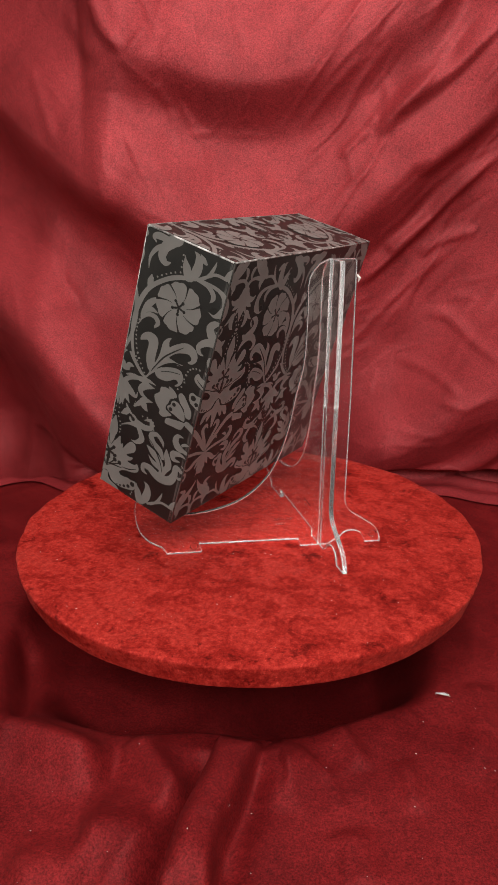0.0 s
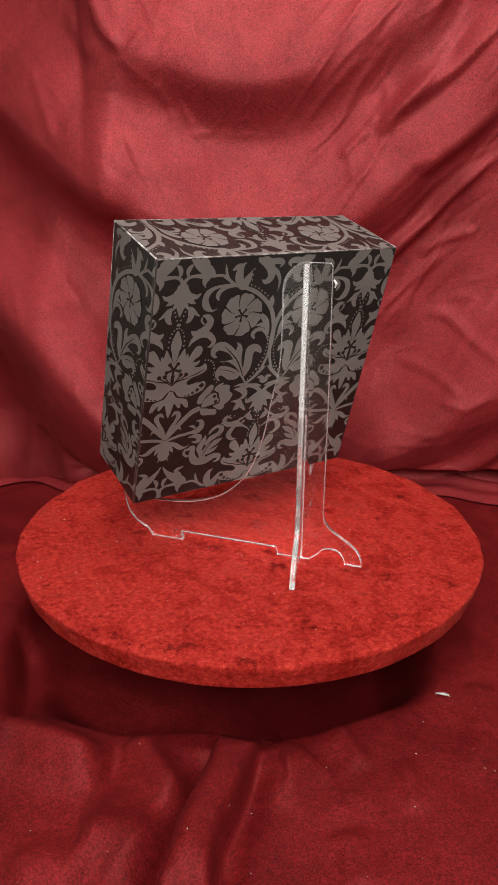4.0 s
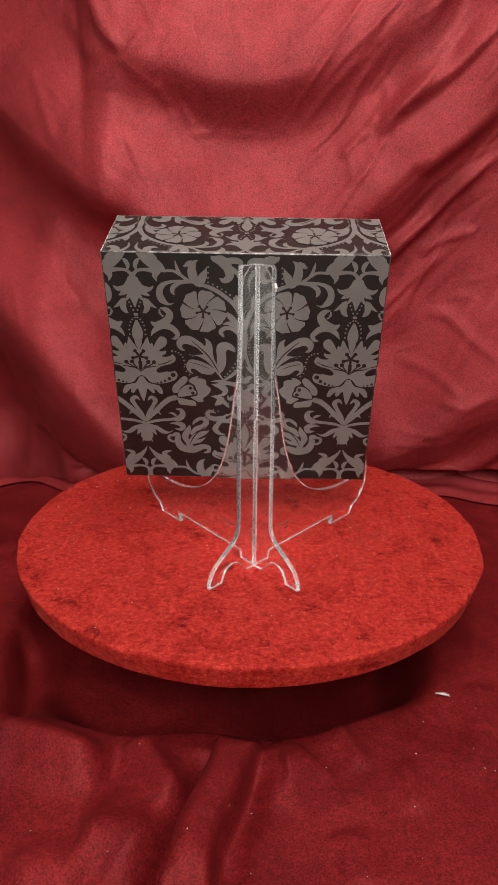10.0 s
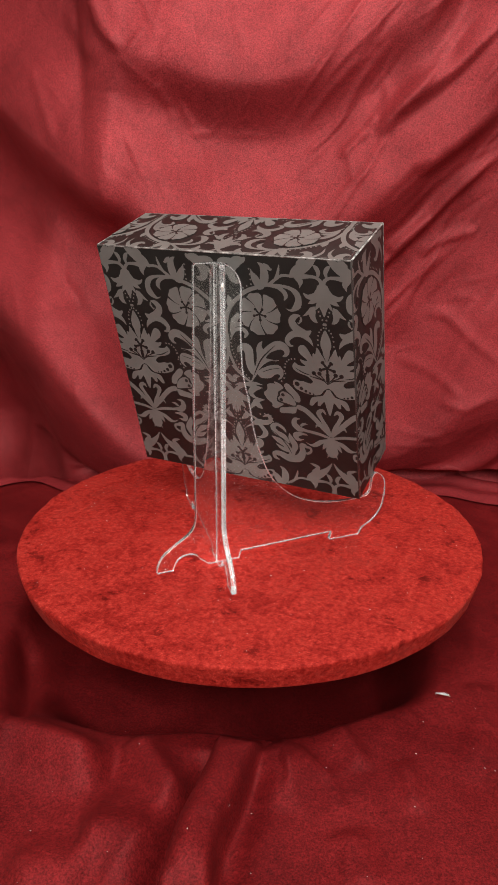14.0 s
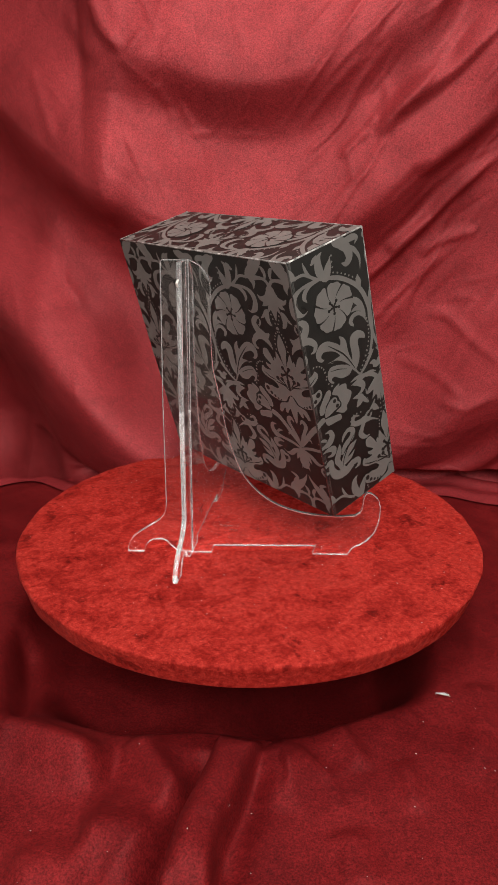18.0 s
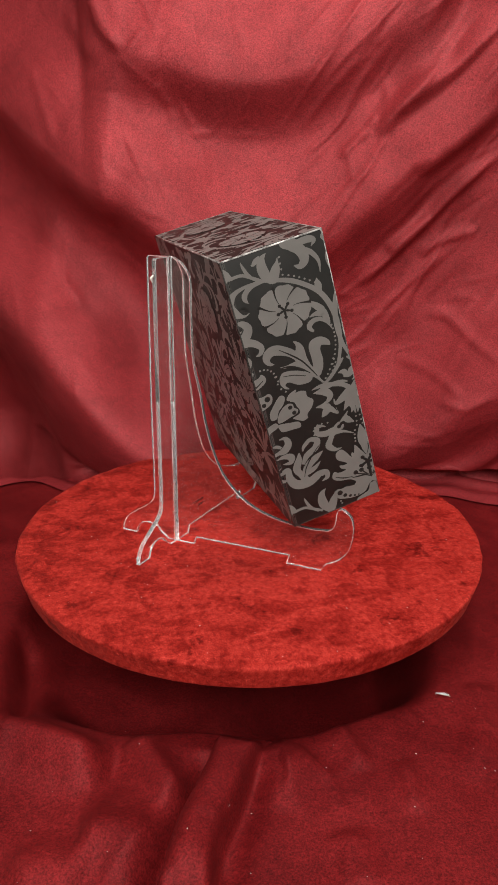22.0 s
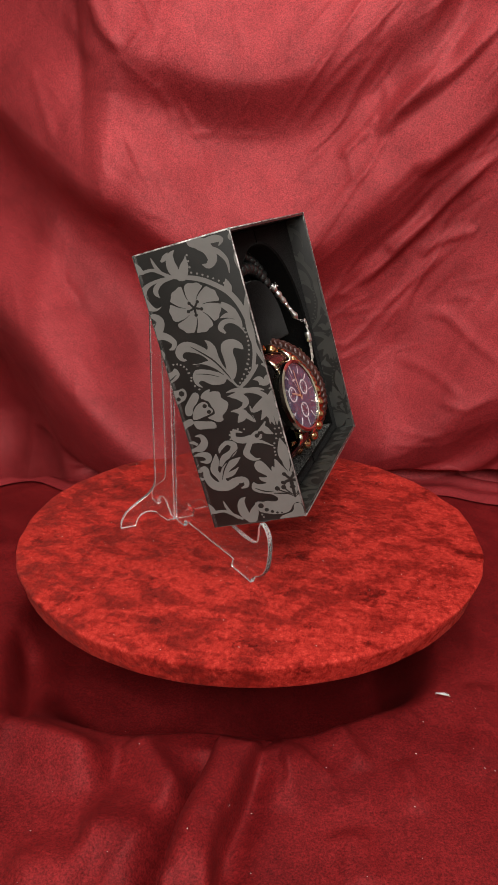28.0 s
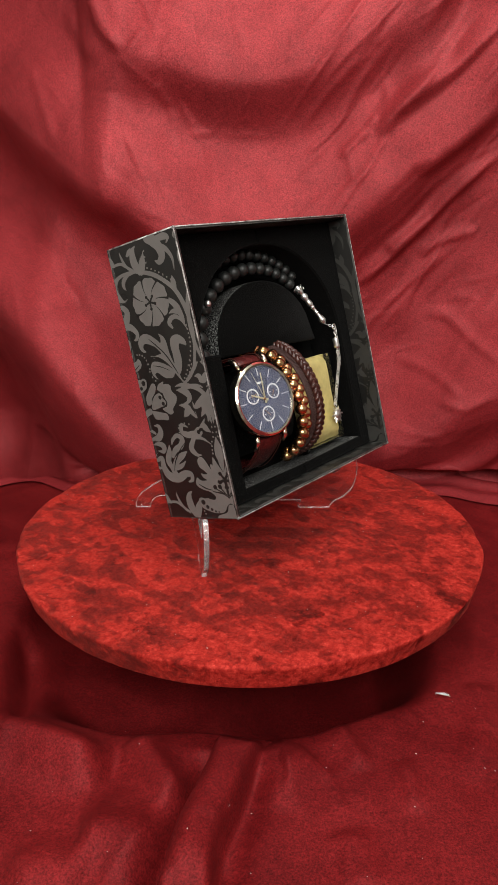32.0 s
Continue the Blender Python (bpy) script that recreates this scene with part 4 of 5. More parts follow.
    dots(2.16, 10.56, 2.89, 10.56, 2.97, 9.57, 7)
    dots(2.88, 9.87, 2.86, 9.08, 3.23, 8.79, 4)
    dots(4.17, 5.43, 4.13, 6.22, 5.09, 5.89, 6)
    dots(6.35, 9.41, 6.05, 8.83, 5.55, 8.47, 6)
    dots(6.80, 5.60, 7.17, 5.24, 7.10, 5.00, 3)
    dots(6.56, 4.72, 6.44, 4.29, 6.45, 4.00, 4)
    dots(4.77, 0.89, 4.69, 0.40, 4.80, 0.18, 4)
    disc(-0.04, 13.18, 0.1)
    MARK[0] = len(SHAPES)
    closed(-0.03, 12.75, 0.21, 12.43, 0.34, 12.00, 0.34, 11.64, 0.23, 11.32, 0.26, 11.02, 0.39, 11.23, 0.51, 11.46, 0.63, 11.57, 0.68, 11.33, 0.76, 11.05, 0.85, 11.17, 0.94, 11.03, 0.94, 10.85, 1.05, 11.03, 1.21, 11.34, 1.44, 11.62, 1.74, 11.57, 1.87, 11.30, 1.77, 10.98, 1.46, 10.73, 1.30, 10.56, 1.52, 10.53, 1.78, 10.60, 1.70, 10.35, 1.44, 10.17, 1.73, 10.13, 1.98, 10.18, 2.18, 10.33, 2.36, 10.05, 2.29, 9.79, 1.94, 9.57, 1.36, 9.40, 1.03, 9.10, 1.20, 8.90, 1.61, 9.01, 1.96, 8.99, 2.28, 9.05, 2.43, 8.78, 2.29, 8.40, 1.91, 8.21, 1.39, 8.07, 0.82, 8.07, 0.51, 8.21, 0.29, 8.52, 0.01, 8.70, -0.25, 8.87, -0.18, 11.01)
    closed(-0.07, 8.61, 0.16, 8.50, 0.41, 8.12, 0.75, 8.01, 1.19, 7.84, 1.38, 7.30, 1.18, 7.23, 0.99, 7.44, 0.80, 7.62, 0.80, 7.33, 0.64, 7.28, 0.46, 7.52, 0.31, 7.62, 0.18, 7.09, 0.02, 6.63, -0.05, 7.08, -0.28, 7.84, -0.20, 8.43)
    dark_stroke(0.04, 9.02, 0.03, 0.35, 9.28, 0.10, 0.73, 9.36, 0.09, 1.18, 9.44, 0.04)
    dark_stroke(1.15, 8.92, 0.03, 1.44, 9.02, 0.16, 1.84, 9.09, 0.03)
    dark_stroke(1.15, 9.52, 0.03, 1.69, 9.66, 0.08, 2.17, 9.93, 0.03)
    dark_stroke(0.03, 9.86, 0.05, 0.06, 9.43, 0.13, 0.04, 8.99, 0.05)
    dark_stroke(0.09, 9.17, 0.03, 0.34, 9.44, 0.08, 0.51, 9.67, 0.10)
    dark_stroke(0.23, 9.29, 0.03, 0.68, 9.50, 0.08, 0.91, 9.66, 0.10)
    dark_stroke(0.07, 10.67, 0.03, 0.22, 11.02, 0.06, 0.29, 11.32, 0.10)
    disc(2.13, 8.75, 0.170, 1)
    disc(1.86, 8.45, 0.130, 1)
    disc(1.56, 8.28, 0.100, 1)
    disc(1.29, 8.17, 0.075, 1)
    disc(1.04, 8.13, 0.055, 1)
    disc(0.54, 9.73, 0.150, 1)
    disc(0.92, 9.71, 0.150, 1)
    spark(0.0, 10.16, 0.5)
    half_drop(6.95, 7.81)
    blossom(4.28, 13.46, 1.46)


def clip(poly, x0, x1, y0, y1):
    for axis, lim, sign in ((0, x0, 1), (0, x1, -1), (1, y0, 1), (1, y1, -1)):
        out = []
        for i, p in enumerate(poly):
            q = poly[(i + 1) % len(poly)]
            dp, dq = sign * (p[axis] - lim), sign * (q[axis] - lim)
            if dp >= 0:
                out.append(p)
            if (dp > 0) != (dq > 0) and dp != dq:
                s = dp / (dp - dq)
                out.append((p[0] + s * (q[0] - p[0]), p[1] + s * (q[1] - p[1])))
        poly = out
        if len(poly) < 3:
            return None
    return poly


def print_mesh(name, u0, u1, v0, v1, place, ink_material=GREY_PRINT):
    """The print over the stretch u0..u1, v0..v1 of the repeat (cm); place(u, v, lift) puts a point on the board."""
    verts, faces, mats = [], [], []
    for m in range(math.floor((u0 - COL) / (2 * COL)), math.ceil((u1 + COL) / (2 * COL)) + 1):
        for side in (1, -1):
            if m * 2 * COL + COL * max(side, 0) + 0.6 < u0 or m * 2 * COL + COL * min(side, 0) - 0.6 > u1:
                continue
            for n in (0, -1):
                for k, (polys, ink) in enumerate(SHAPES):
                    if n and k > 8:
                        break
                    lift = 0.00006 + k * 1.6e-6 + (0.8e-6 if side < 0 else 0) + ink * 0.00005
                    for j, poly in enumerate(polys):
                        q = clip([(m * 2 * COL + side * u, v + n * ROW) for u, v in poly], u0, u1, v0, v1)
                        if q:
                            i = len(verts)
                            verts += [place(u, v, lift + j * 2.5e-8) for u, v in q]
                            faces.append(list(range(i, i + len(q))))
                            mats.append(ink)
    me = bpy.data.meshes.new(name)
    me.from_pydata(verts, [], faces)
    me.materials.append(ink_material)
    me.materials.append(BLACK_BOARD)
    me.polygons.foreach_set("material_index", mats)
    return me


def gift_box():
    damask_cell()

    def panel(name, bm):
        for f in bm.faces:
            f.normal_update()
            f.material_index = 0 if max(abs(q) for q in f.normal) > 0.999 else 1
        return part(name, bm, (BLACK_BOARD, EDGE), t, smooth=40)

    t = thing("gift_box", "open black gift box with grey damask print, leaning on the easel", "box")
    w, e, bev = BW / 2, 0.06, 0.0007
    c = 100.0
    # back
    back = panel("back_panel", box_bm(-w, w, 0, BT, 0, BH, bev))
    me = print_mesh("damask_print", COL - w * c + e, COL + w * c - e, e, BH * c - e, lambda u, v, h: ((u - COL) / c, -h, v / c))
    placed("damask_print", me, back, "grey floral damask print")
    # sides: u grows from the back edge to the open front
    u0, dv, ku = 1.642, 0.14, 0.907
    for s in (1, -1):
        side = panel("side_panel", box_bm(*sorted((s * w, s * (w - BT))), BT, BD, 0, BH, bev))
        me = print_mesh("damask_print", u0 + e, u0 + BD * c * ku - e, e - dv, BH * c - e - dv, lambda u, v, h: (s * (w + h), (u - u0) / c / ku, (v + dv) / c))
        placed("damask_print", me, side)
        # inner walls take the print darkened for the shade inside the box
        me = print_mesh("lining_print", u0 + 0.3, u0 + BD * c * ku - e, 0.2, BH * c - 0.2, lambda u, v, h: (s * (w - BT - h), (u - u0) / c / ku, v / c), SHADED_LINING)
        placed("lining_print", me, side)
    for name, z0, z1, s in (("top_panel", BH - BT, BH, 1), ("bottom_panel", 0, BT, -1)):
        lid = panel(name, box_bm(-w + BT, w - BT, BT, BD, z0, z1, bev))
        v0 = 16.3 - BD * c
        out, inn = (z1, z0) if s > 0 else (z0, z1)
        me = print_mesh("damask_print", -w * c + e, w * c - e, v0 + e, v0 + BD * c - e, lambda u, v, h: (u / c, (16.3 - v) / c, out + s * h))
        placed("damask_print", me, lid)
        me = print_mesh("lining_print", -w * c + 0.25, w * c - 0.25, v0 + e, v0 + BD * c - 0.3, lambda u, v, h: (u / c, (16.3 - v) / c, inn - s * h), SHADED_LINING)
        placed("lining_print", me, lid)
    # upper edges: the back one a glint painted in pale colour, the sides scuffed white
    k = 0.00045
    part("worn_and_glint_edge", tube_bm([(x * w * 0.995, k, BH - k) for x in (-1, -0.5, 0, 0.5, 1)], k + 0.00012, 10), RUBBED_GLINT, t, "glossy edge with a glint painted pale", True)
    for s in (1, -1):
        part("worn_and_glint_edge", tube_bm([(s * (w - k), y, BH - k) for y in (0.001, BD / 2, BD - 0.0005)], k + 0.00012, 10), WORN, t, "scuffed white edge", True)
    # the rim of the opening, rubbed pale along its outer edge and at the corners
    r = 0.0004
    for q in ([(x * w * 0.995, BD - r, BH - r) for x in (-1, -0.5, 0, 0.5, 1)], [(x * w * 0.995, BD - r, r) for x in (-1, -0.5, 0, 0.5, 1)],
              *([(s * (w - r), BD - r, z * BH) for z in (0.006, 0.25, 0.5, 0.75, 0.994)] for s in (1, -1))):
        part("worn_and_glint_edge", tube_bm(q, r + 0.0001, 8), RUBBED_GLINT, t, "rubbed pale rim edge", True)
    for sx in (1, -1):
        for z in (0.0008, BH - 0.0008):
            part("worn_corner", ball_bm(0.0011, 10, 8), WORN, t, "bare white corner", True, m=Matrix.Translation((sx * (w - 0.0007), BD - 0.0007, z)))
    carried_by_platter(t, BOX)
    return t


gift_box()


# ---- black velvet insert ----
INNER = BW / 2 - BT - 0.0003


def arc(cx, cz, rx, rz, a0, a1, n):
    return [(cx + rx * math.cos(radians(a0 + (a1 - a0) * i / n)), cz + rz * math.sin(radians(a0 + (a1 - a0) * i / n))) for i in range(n + 1)]


def cut_foam(bm, ledge_only=False):
    """The cut sides, or the ledge below alone, show the foam under the velvet."""
    bmesh.ops.recalc_face_normals(bm, faces=bm.faces)
    for f in bm.faces:
        f.normal_update()
        f.material_index = 1 if abs(f.normal.y) < 0.3 and (f.normal.z > 0.5 or not ledge_only) else 0
    return bm


def insert():
    t = thing("velvet_insert", "black velvet insert with an arched groove and a watch compartment", "box insert")
    part("backing", box_bm(-INNER, INNER, BT + 0.0003, 0.018, BT + 0.0003, BH - BT - 0.0003), VELVET, t)
    top, low = BH - BT - 0.0006, BT + 0.0006
    # surround with the arched groove cut out of it, in two halves
    right = [(-INNER, low), (-INNER, top), (0, top), *arc(0, 0.095, 0.072, 0.0655, 90, 180, 18), (-0.072, 0.0105), (0.0, 0.0095), (0.0, low)]
    left = [(INNER, low), (INNER, top), (0, top), *arc(0, 0.095, 0.072, 0.0655, 90, 0, 18), (0.072, 0.0975), (0.0565, 0.0965), (0.0600, 0.0105), (0.0, 0.0095), (0.0, low)]
    part("surround", cut_foam(prism_bm(right, 0.018, 0.0475, 0.0012), True), (VELVET, FOAM), t, smooth=40)
    part("surround", cut_foam(prism_bm(left, 0.018, 0.0475, 0.0012), True), (VELVET, FOAM), t, smooth=40)
    # raised half-round pad inside the groove
    pad = [(-0.0565, 0.0895), *arc(-0.004, 0.0985, 0.0495, 0.0395, 183, 0, 28)[3:-2], (0.0465, 0.0935)] + arc(0, 0.07, 0.0585, 0.0225, 80, 100, 6)
    part("arched_pad", cut_foam(prism_bm(pad, 0.018, 0.0365, 0.0012)), (VELVET, FOAM), t, smooth=50)
    part("divider", box_bm(-0.0215, -0.0195, 0.018, 0.036, 0.011, 0.092), VELVET, t)
    carried_by_platter(t, BOX)


insert()

# the rolled cushion that holds the watch and the bracelets
ROLL = Vector((0.02, 0.0285, 0.0545))


def cushion():
    t = thing("watch_cushion", "small black velvet roll that holds watch and bracelets", "cushion")
    part("roll", lathe_bm([(0, -0.0345), (0.008, -0.0345), (0.0095, -0.033), (0.0098, 0), (0.0095, 0.033), (0.008, 0.0345), (0, 0.0345)], 40), VELVET, t, smooth=True,
         m=pose(0, 0, 0, 0, 90, 0) @ Matrix.Diagonal((2.9, 0.95, 1, 1)))
    carried_by_platter(t, BOX @ Matrix.Translation(ROLL))


cushion()


def loop_points(x, r, a0, a1, n, rz=1.1, wob=0.0, ph=0.0):
    """Points of a band round the cushion, seen from its end; 0 degrees is the front, 90 the top."""
    out = []
    for i in range(n + 1):
        a = radians(a0 + (a1 - a0) * i / n)
        out.append(Vector((x + wob * math.sin(2 * a + ph), r * 0.92 * math.cos(a), r * rz * math.sin(a))))
    return out


# ---- wrist watch ----
def watch():
    r = 0.0225
    t = thing("wrist_watch", "gold-rimmed wrist watch with navy dial and oxblood leather strap", "watch")
    face = Matrix(((-1, 0, 0, 0), (0, 0, 1, 0), (0, 1, 0, 0), (0, 0, 0, 1)))
    tilt = pose(0, 0, 0, 6, 0, -8.5) @ face
    case = part("case", lathe_bm([(0, -0.0078), (0.0178, -0.0078), (0.0205, -0.0068), (r * 0.985, -0.0052), (r * 0.995, -0.002), (r * 0.985, -0.0005), (r * 0.94, 0.0006), (r * 0.9, 0.0004), (r * 0.895, -0.0012), (0, -0.0012)], 72),
                STEEL, t, "polished pale gold case", 35, m=tilt)
    dial = part("dial", lathe_bm([(0, -0.0009), (r * 0.893, -0.0009), (r * 0.893, -0.0012), (0, -0.0012)], 64), DIAL, case, "navy sunburst dial")
    part("crystal", lathe_bm([(0, 0.0011), (r * 0.45, 0.001), (r * 0.8, 0.0008), (r * 0.888, 0.0004), (r * 0.888, 0.0000), (0, 0.0003)], 64), GLASS, case, "flat glass", 30).visible_shadow = False
    part("bezel", lathe_bm([(r * 0.888, 0.0002), (r * 0.893, 0.0010), (r * 0.935, 0.0014), (r * 0.985, 0.0006), (r * 1.0, -0.0008), (r * 0.95, -0.0006), (r * 0.888, 0.0002)], 72), STEEL, case, "", 40)
    z = -0.0008
    bar = box_bm(-0.00022, 0.00022, r * 0.62, r * 0.84, z - 0.0001, z + 0.0002)
    me = bpy.data.meshes.new("hour_mark")
    bar.to_mesh(me)
    bar.free()
    me.materials.append(WHITE)
    for i in range(12):
        placed("hour_mark", me, dial, m=pose(0, 0, 0, 0, 0, 30 * i))
    bm = bmesh.new()
    for i in range(60):
        b = pose(0, 0, 0, 0, 0, 6 * i)
        vs = [bm.verts.new(b @ Vector(q)) for q in ((-0.00006, r * 0.855, z), (0.00006, r * 0.855, z), (0.00006, r * 0.885, z), (-0.00006, r * 0.885, z))]
        bm.faces.new(vs)
    part("minute_track", bm, WHITE, dial)
    for x, y in ((-0.36, 0.14), (0.36, 0.14), (0.0, -0.4)):
        rr = r * 0.2
        sub = part("subdial", lathe_bm([(0, z - 0.0001), (rr, z - 0.0001), (rr, z + 0.00005), (0, z + 0.00005)], 36), DIAL, dial, m=pose(x * r, y * r, 0))
        part("subdial_ring", lathe_bm([(rr * 0.84, z + 0.0001), (rr * 0.86, z + 0.00022), (rr * 1.0, z + 0.00022), (rr * 1.04, z + 0.0001)], 36), WHITE, sub, "white printed ring")
        part("subdial_hand", box_bm(-0.00016, 0.00016, -rr * 0.3, rr * 0.7, z + 0.00025, z + 0.0004), ROSE, sub, m=pose(0, 0, 0, 0, 0, 40 + 300 * x))
        for k in range(4):
            part("subdial_mark", box_bm(-0.00018, 0.00018, rr * 0.45, rr * 0.72, z + 0.0001, z + 0.0002), WHITE, sub, m=pose(0, 0, 0, 0, 0, 90 * k))
    for name, deg, ln, wd, h in (("hour_hand", 66, 0.46, 0.0014, 0.00045), ("minute_hand", -6, 0.7, 0.0012, 0.0006), ("second_hand", 17, 0.8, 0.00025, 0.00075)):
        hand = bmesh.new()
        for zz in (0, 0.00012):
            hand.faces.new([hand.verts.new(q) for q in ((-wd / 2, -0.0025, z + h + zz), (wd / 2, -0.0025, z + h + zz), (wd * 0.3, r * ln, z + h + zz), (-wd * 0.3, r * ln, z + h + zz))])
        part(name, hand, HAND, dial, m=pose(0, 0, 0, 0, 0, deg))
    part("hub", lathe_bm([(0, z + 0.0012), (0.0008, z + 0.001), (0.001, z), (0, z)], 20), GOLD, dial)
    # a plain bar on the dial
    part("dial_bar", box_bm(-0.0026, 0.0026, r * 0.42, r * 0.47, z - 0.0001, z + 0.0001), WHITE, dial, "plain pale bar")
    part("crown", lathe_bm([(0, 0.0045), (0.0018, 0.0042), (0.0022, 0.0035), (0.0022, 0.001), (0.001, 0.0008), (0.001, -0.001), (0, -0.001)], 16), STEEL, case, "", 40, m=pose(r * 0.97, 0, -0.004, 0, 90))
    for a in (78, -78):
        part("pusher", lathe_bm([(0, 0.003), (0.0012, 0.0027), (0.0012, -0.001), (0, -0.001)], 12), STEEL, case, "", 40, m=pose(0, 0, -0.004, 0, 0, a - (90 if a > 0 else -90) + (30 if a > 0 else -30)) @ pose(r * 0.98, 0, 0, 0, 90))
    for sx in (-1, 1):
        for sy in (-1, 1):
            part("lug", tube_bm([(sx * 0.0108, sy * 0.0205, -0.0036), (sx * 0.0112, sy * 0.0242, -0.0042), (sx * 0.0112, sy * 0.0268, -0.0072), (sx * 0.011, sy * 0.0273, -0.0096)], [0.0016, 0.0016, 0.0014, 0.001], 8), STEEL, case, "", True)
    # strap: two flat leather bands from the lugs round the cushion
    for sy in (-1, 1):
        outer = [(0.0225, -0.0052), (0.026, -0.0082), (0.0274, -0.0145), (0.0268, -0.025), (0.0235, -0.036), (0.016, -0.045)] if sy > 0 else \
            [(-0.0225, -0.0056), (-0.0278, -0.0094), (-0.033, -0.0165), (-0.038, -0.026), (-0.04, -0.036), (-0.036, -0.046)]
        outer = smooth_chain(outer, 6)
        bm = tube_bm([(0, y, zz) for y, zz in outer], 0.0098, 10, flat=0.13, up=(0, 0.2 * sy, 1))
        strap = part("strap", bm, STRAP, case, "glossy oxblood leather strap", 50)
        for sx in (-1, 1):
            part("stitching", tube_bm([(sx * 0.0086, y * 1.035 + sy * 0.0004, zz + 0.0008) for y, zz in outer], 0.00028, 5), BRAID, strap)
    carried_by_platter(t, BOX @ Matrix.Translation((0.0438, 0.0636, 0.064)) @ Matrix.Scale(1.05, 4))


watch()


# ---- golden bead bracelet ----
def bead_mesh(name, r, mat, u=14, v=10, hole=True):
    bm = lathe_bm([(r * math.sin(math.pi * i / v) if 0 < i < v else 0, -r * math.cos(math.pi * i / v) * (0.96 if hole else 1)) for i in range(v + 1)], u)
    me = bpy.data.meshes.new(name)
    bmesh.ops.recalc_face_normals(bm, faces=bm.faces)
    bm.to_mesh(me)
    bm.free()
    me.materials.append(mat)
    me.polygons.foreach_set("use_smooth", [True] * len(me.polygons))
    return me


def bead_bracelet():
    t = thing("bead_bracelet", "golden metal bead bracelet wound twice round the cushion", "bracelet")
    me = bead_mesh("bead", 0.0041, GOLD)
    for x, r, ph in ((0.0105, 0.039, 0), (0.0042, 0.0368, 6.4)):
        part("elastic_cord", tube_bm(loop_points(x - ROLL.x, r, 112, -80, 60, 1.0, 0.003, 0.6), 0.0006, 5), BRAID, t)
        for k in range(15):
            a = radians(108 - 12.8 * k - ph)
            p = Vector((x - ROLL.x + 0.003 * math.sin(2 * a + 0.6), r * 0.92 * math.cos(a), r * math.sin(a)))
            placed("bead", me, t, m=Matrix.Translation(p + Vector((0, random.uniform(-3, 3) * 1e-4, random.uniform(-3, 3) * 1e-4))) @ pose(0, 0, 0, math.degrees(a), 0, 0))
    carried_by_platter(t, BOX @ Matrix.Translation(ROLL))


bead_bracelet()


def leather_bracelet():
    t = thing("leather_bracelet", "dark brown leather bracelet of a braid and flat cords", "bracelet")
    r = 0.0365
    # flat ribbed cord
    for x in (-0.0022, -0.0039, -0.0056):
        part("flat_cord", tube_bm(loop_points(x - ROLL.x, r, 120, -86, 60, 1.05, 0.002, 0.4), 0.00095, 8), CORD, t, "ribbed brown cord", True)
    bm = bmesh.new()
    for k in range(120):
        a = radians(118 - 203 * k / 119)
        c = Vector((-0.0039 - ROLL.x + 0.002 * math.sin(2 * a + 0.4), r * 0.92 * math.cos(a), r * 1.05 * math.sin(a))) * 1.0
        n = Vector((0, math.cos(a), math.sin(a)))
        b = c + n * 0.0009
        tube_bm([b + Vector((-0.0026, 0, 0)), b + n * 0.0003, b + Vector((0.0026, 0, 0))], 0.00028, 4, bm=bm)
    part("cord_ribs", bm, CORD, t)
    # three-strand braid
    for s in range(3):
        pts = []
        n = 150
        for i in range(n + 1):
            a = radians(120 - 206 * i / n)
            w = 2 * math.pi * (i / n * 11 + s / 3)
            off = 0.0026 * math.sin(w)
            rise = 0.0010 * math.sin(2 * w)
            pts.append(Vector((-0.0108 - ROLL.x + off + 0.002 * math.sin(2 * a + 0.4), (r + 0.001 + rise) * 0.92 * math.cos(a), (r + 0.001 + rise) * 1.05 * math.sin(a))))
        part("strand", tube_bm(pts, 0.0019, 7, flat=0.75, up=(1, 0.1, 0.1)), BRAID, t, "plaited leather strand", True)
    carried_by_platter(t, BOX @ Matrix.Translation(ROLL))


leather_bracelet()


# ---- gold foil pack ----
def gold_pack():
    t = thing("gold_pack", "flat pack in crinkled gold foil under clear film", "packet")
    bm = bmesh.new()
    bmesh.ops.create_grid(bm, x_segments=14, y_segments=22, size=0.5)
    for v in bm.verts:
        x, z = v.co.x * 0.040, v.co.y * 0.061
        edge = min(1, (0.5 - max(abs(v.co.x), abs(v.co.y))) * 14)
        v.co = Vector((x, 0.0035 * edge + 0.0007 * edge * noise.noise(Vector((x * 90, z * 60, 3))), z))
    part("foil", bm, FOIL, t, "crinkled gold foil", 40)
    part("tray", box_bm(-0.0205, 0.0205, -0.005, 0.0, -0.031, 0.031, 0.0008), FOIL, t)
    for s in (-1, 1):
        part("film_edge", box_bm(*sorted((s * 0.0206, s * 0.0213)), -0.004, 0.0045, -0.031, 0.031), ACRYLIC, t)
    part("film_edge", box_bm(-0.0206, 0.0206, -0.004, 0.0045, -0.0319, -0.0312), ACRYLIC, t)
    carried_by_platter(t, BOX @ pose(-0.0395, 0.0375, 0.0465, 0, 0, 0))


gold_pack()


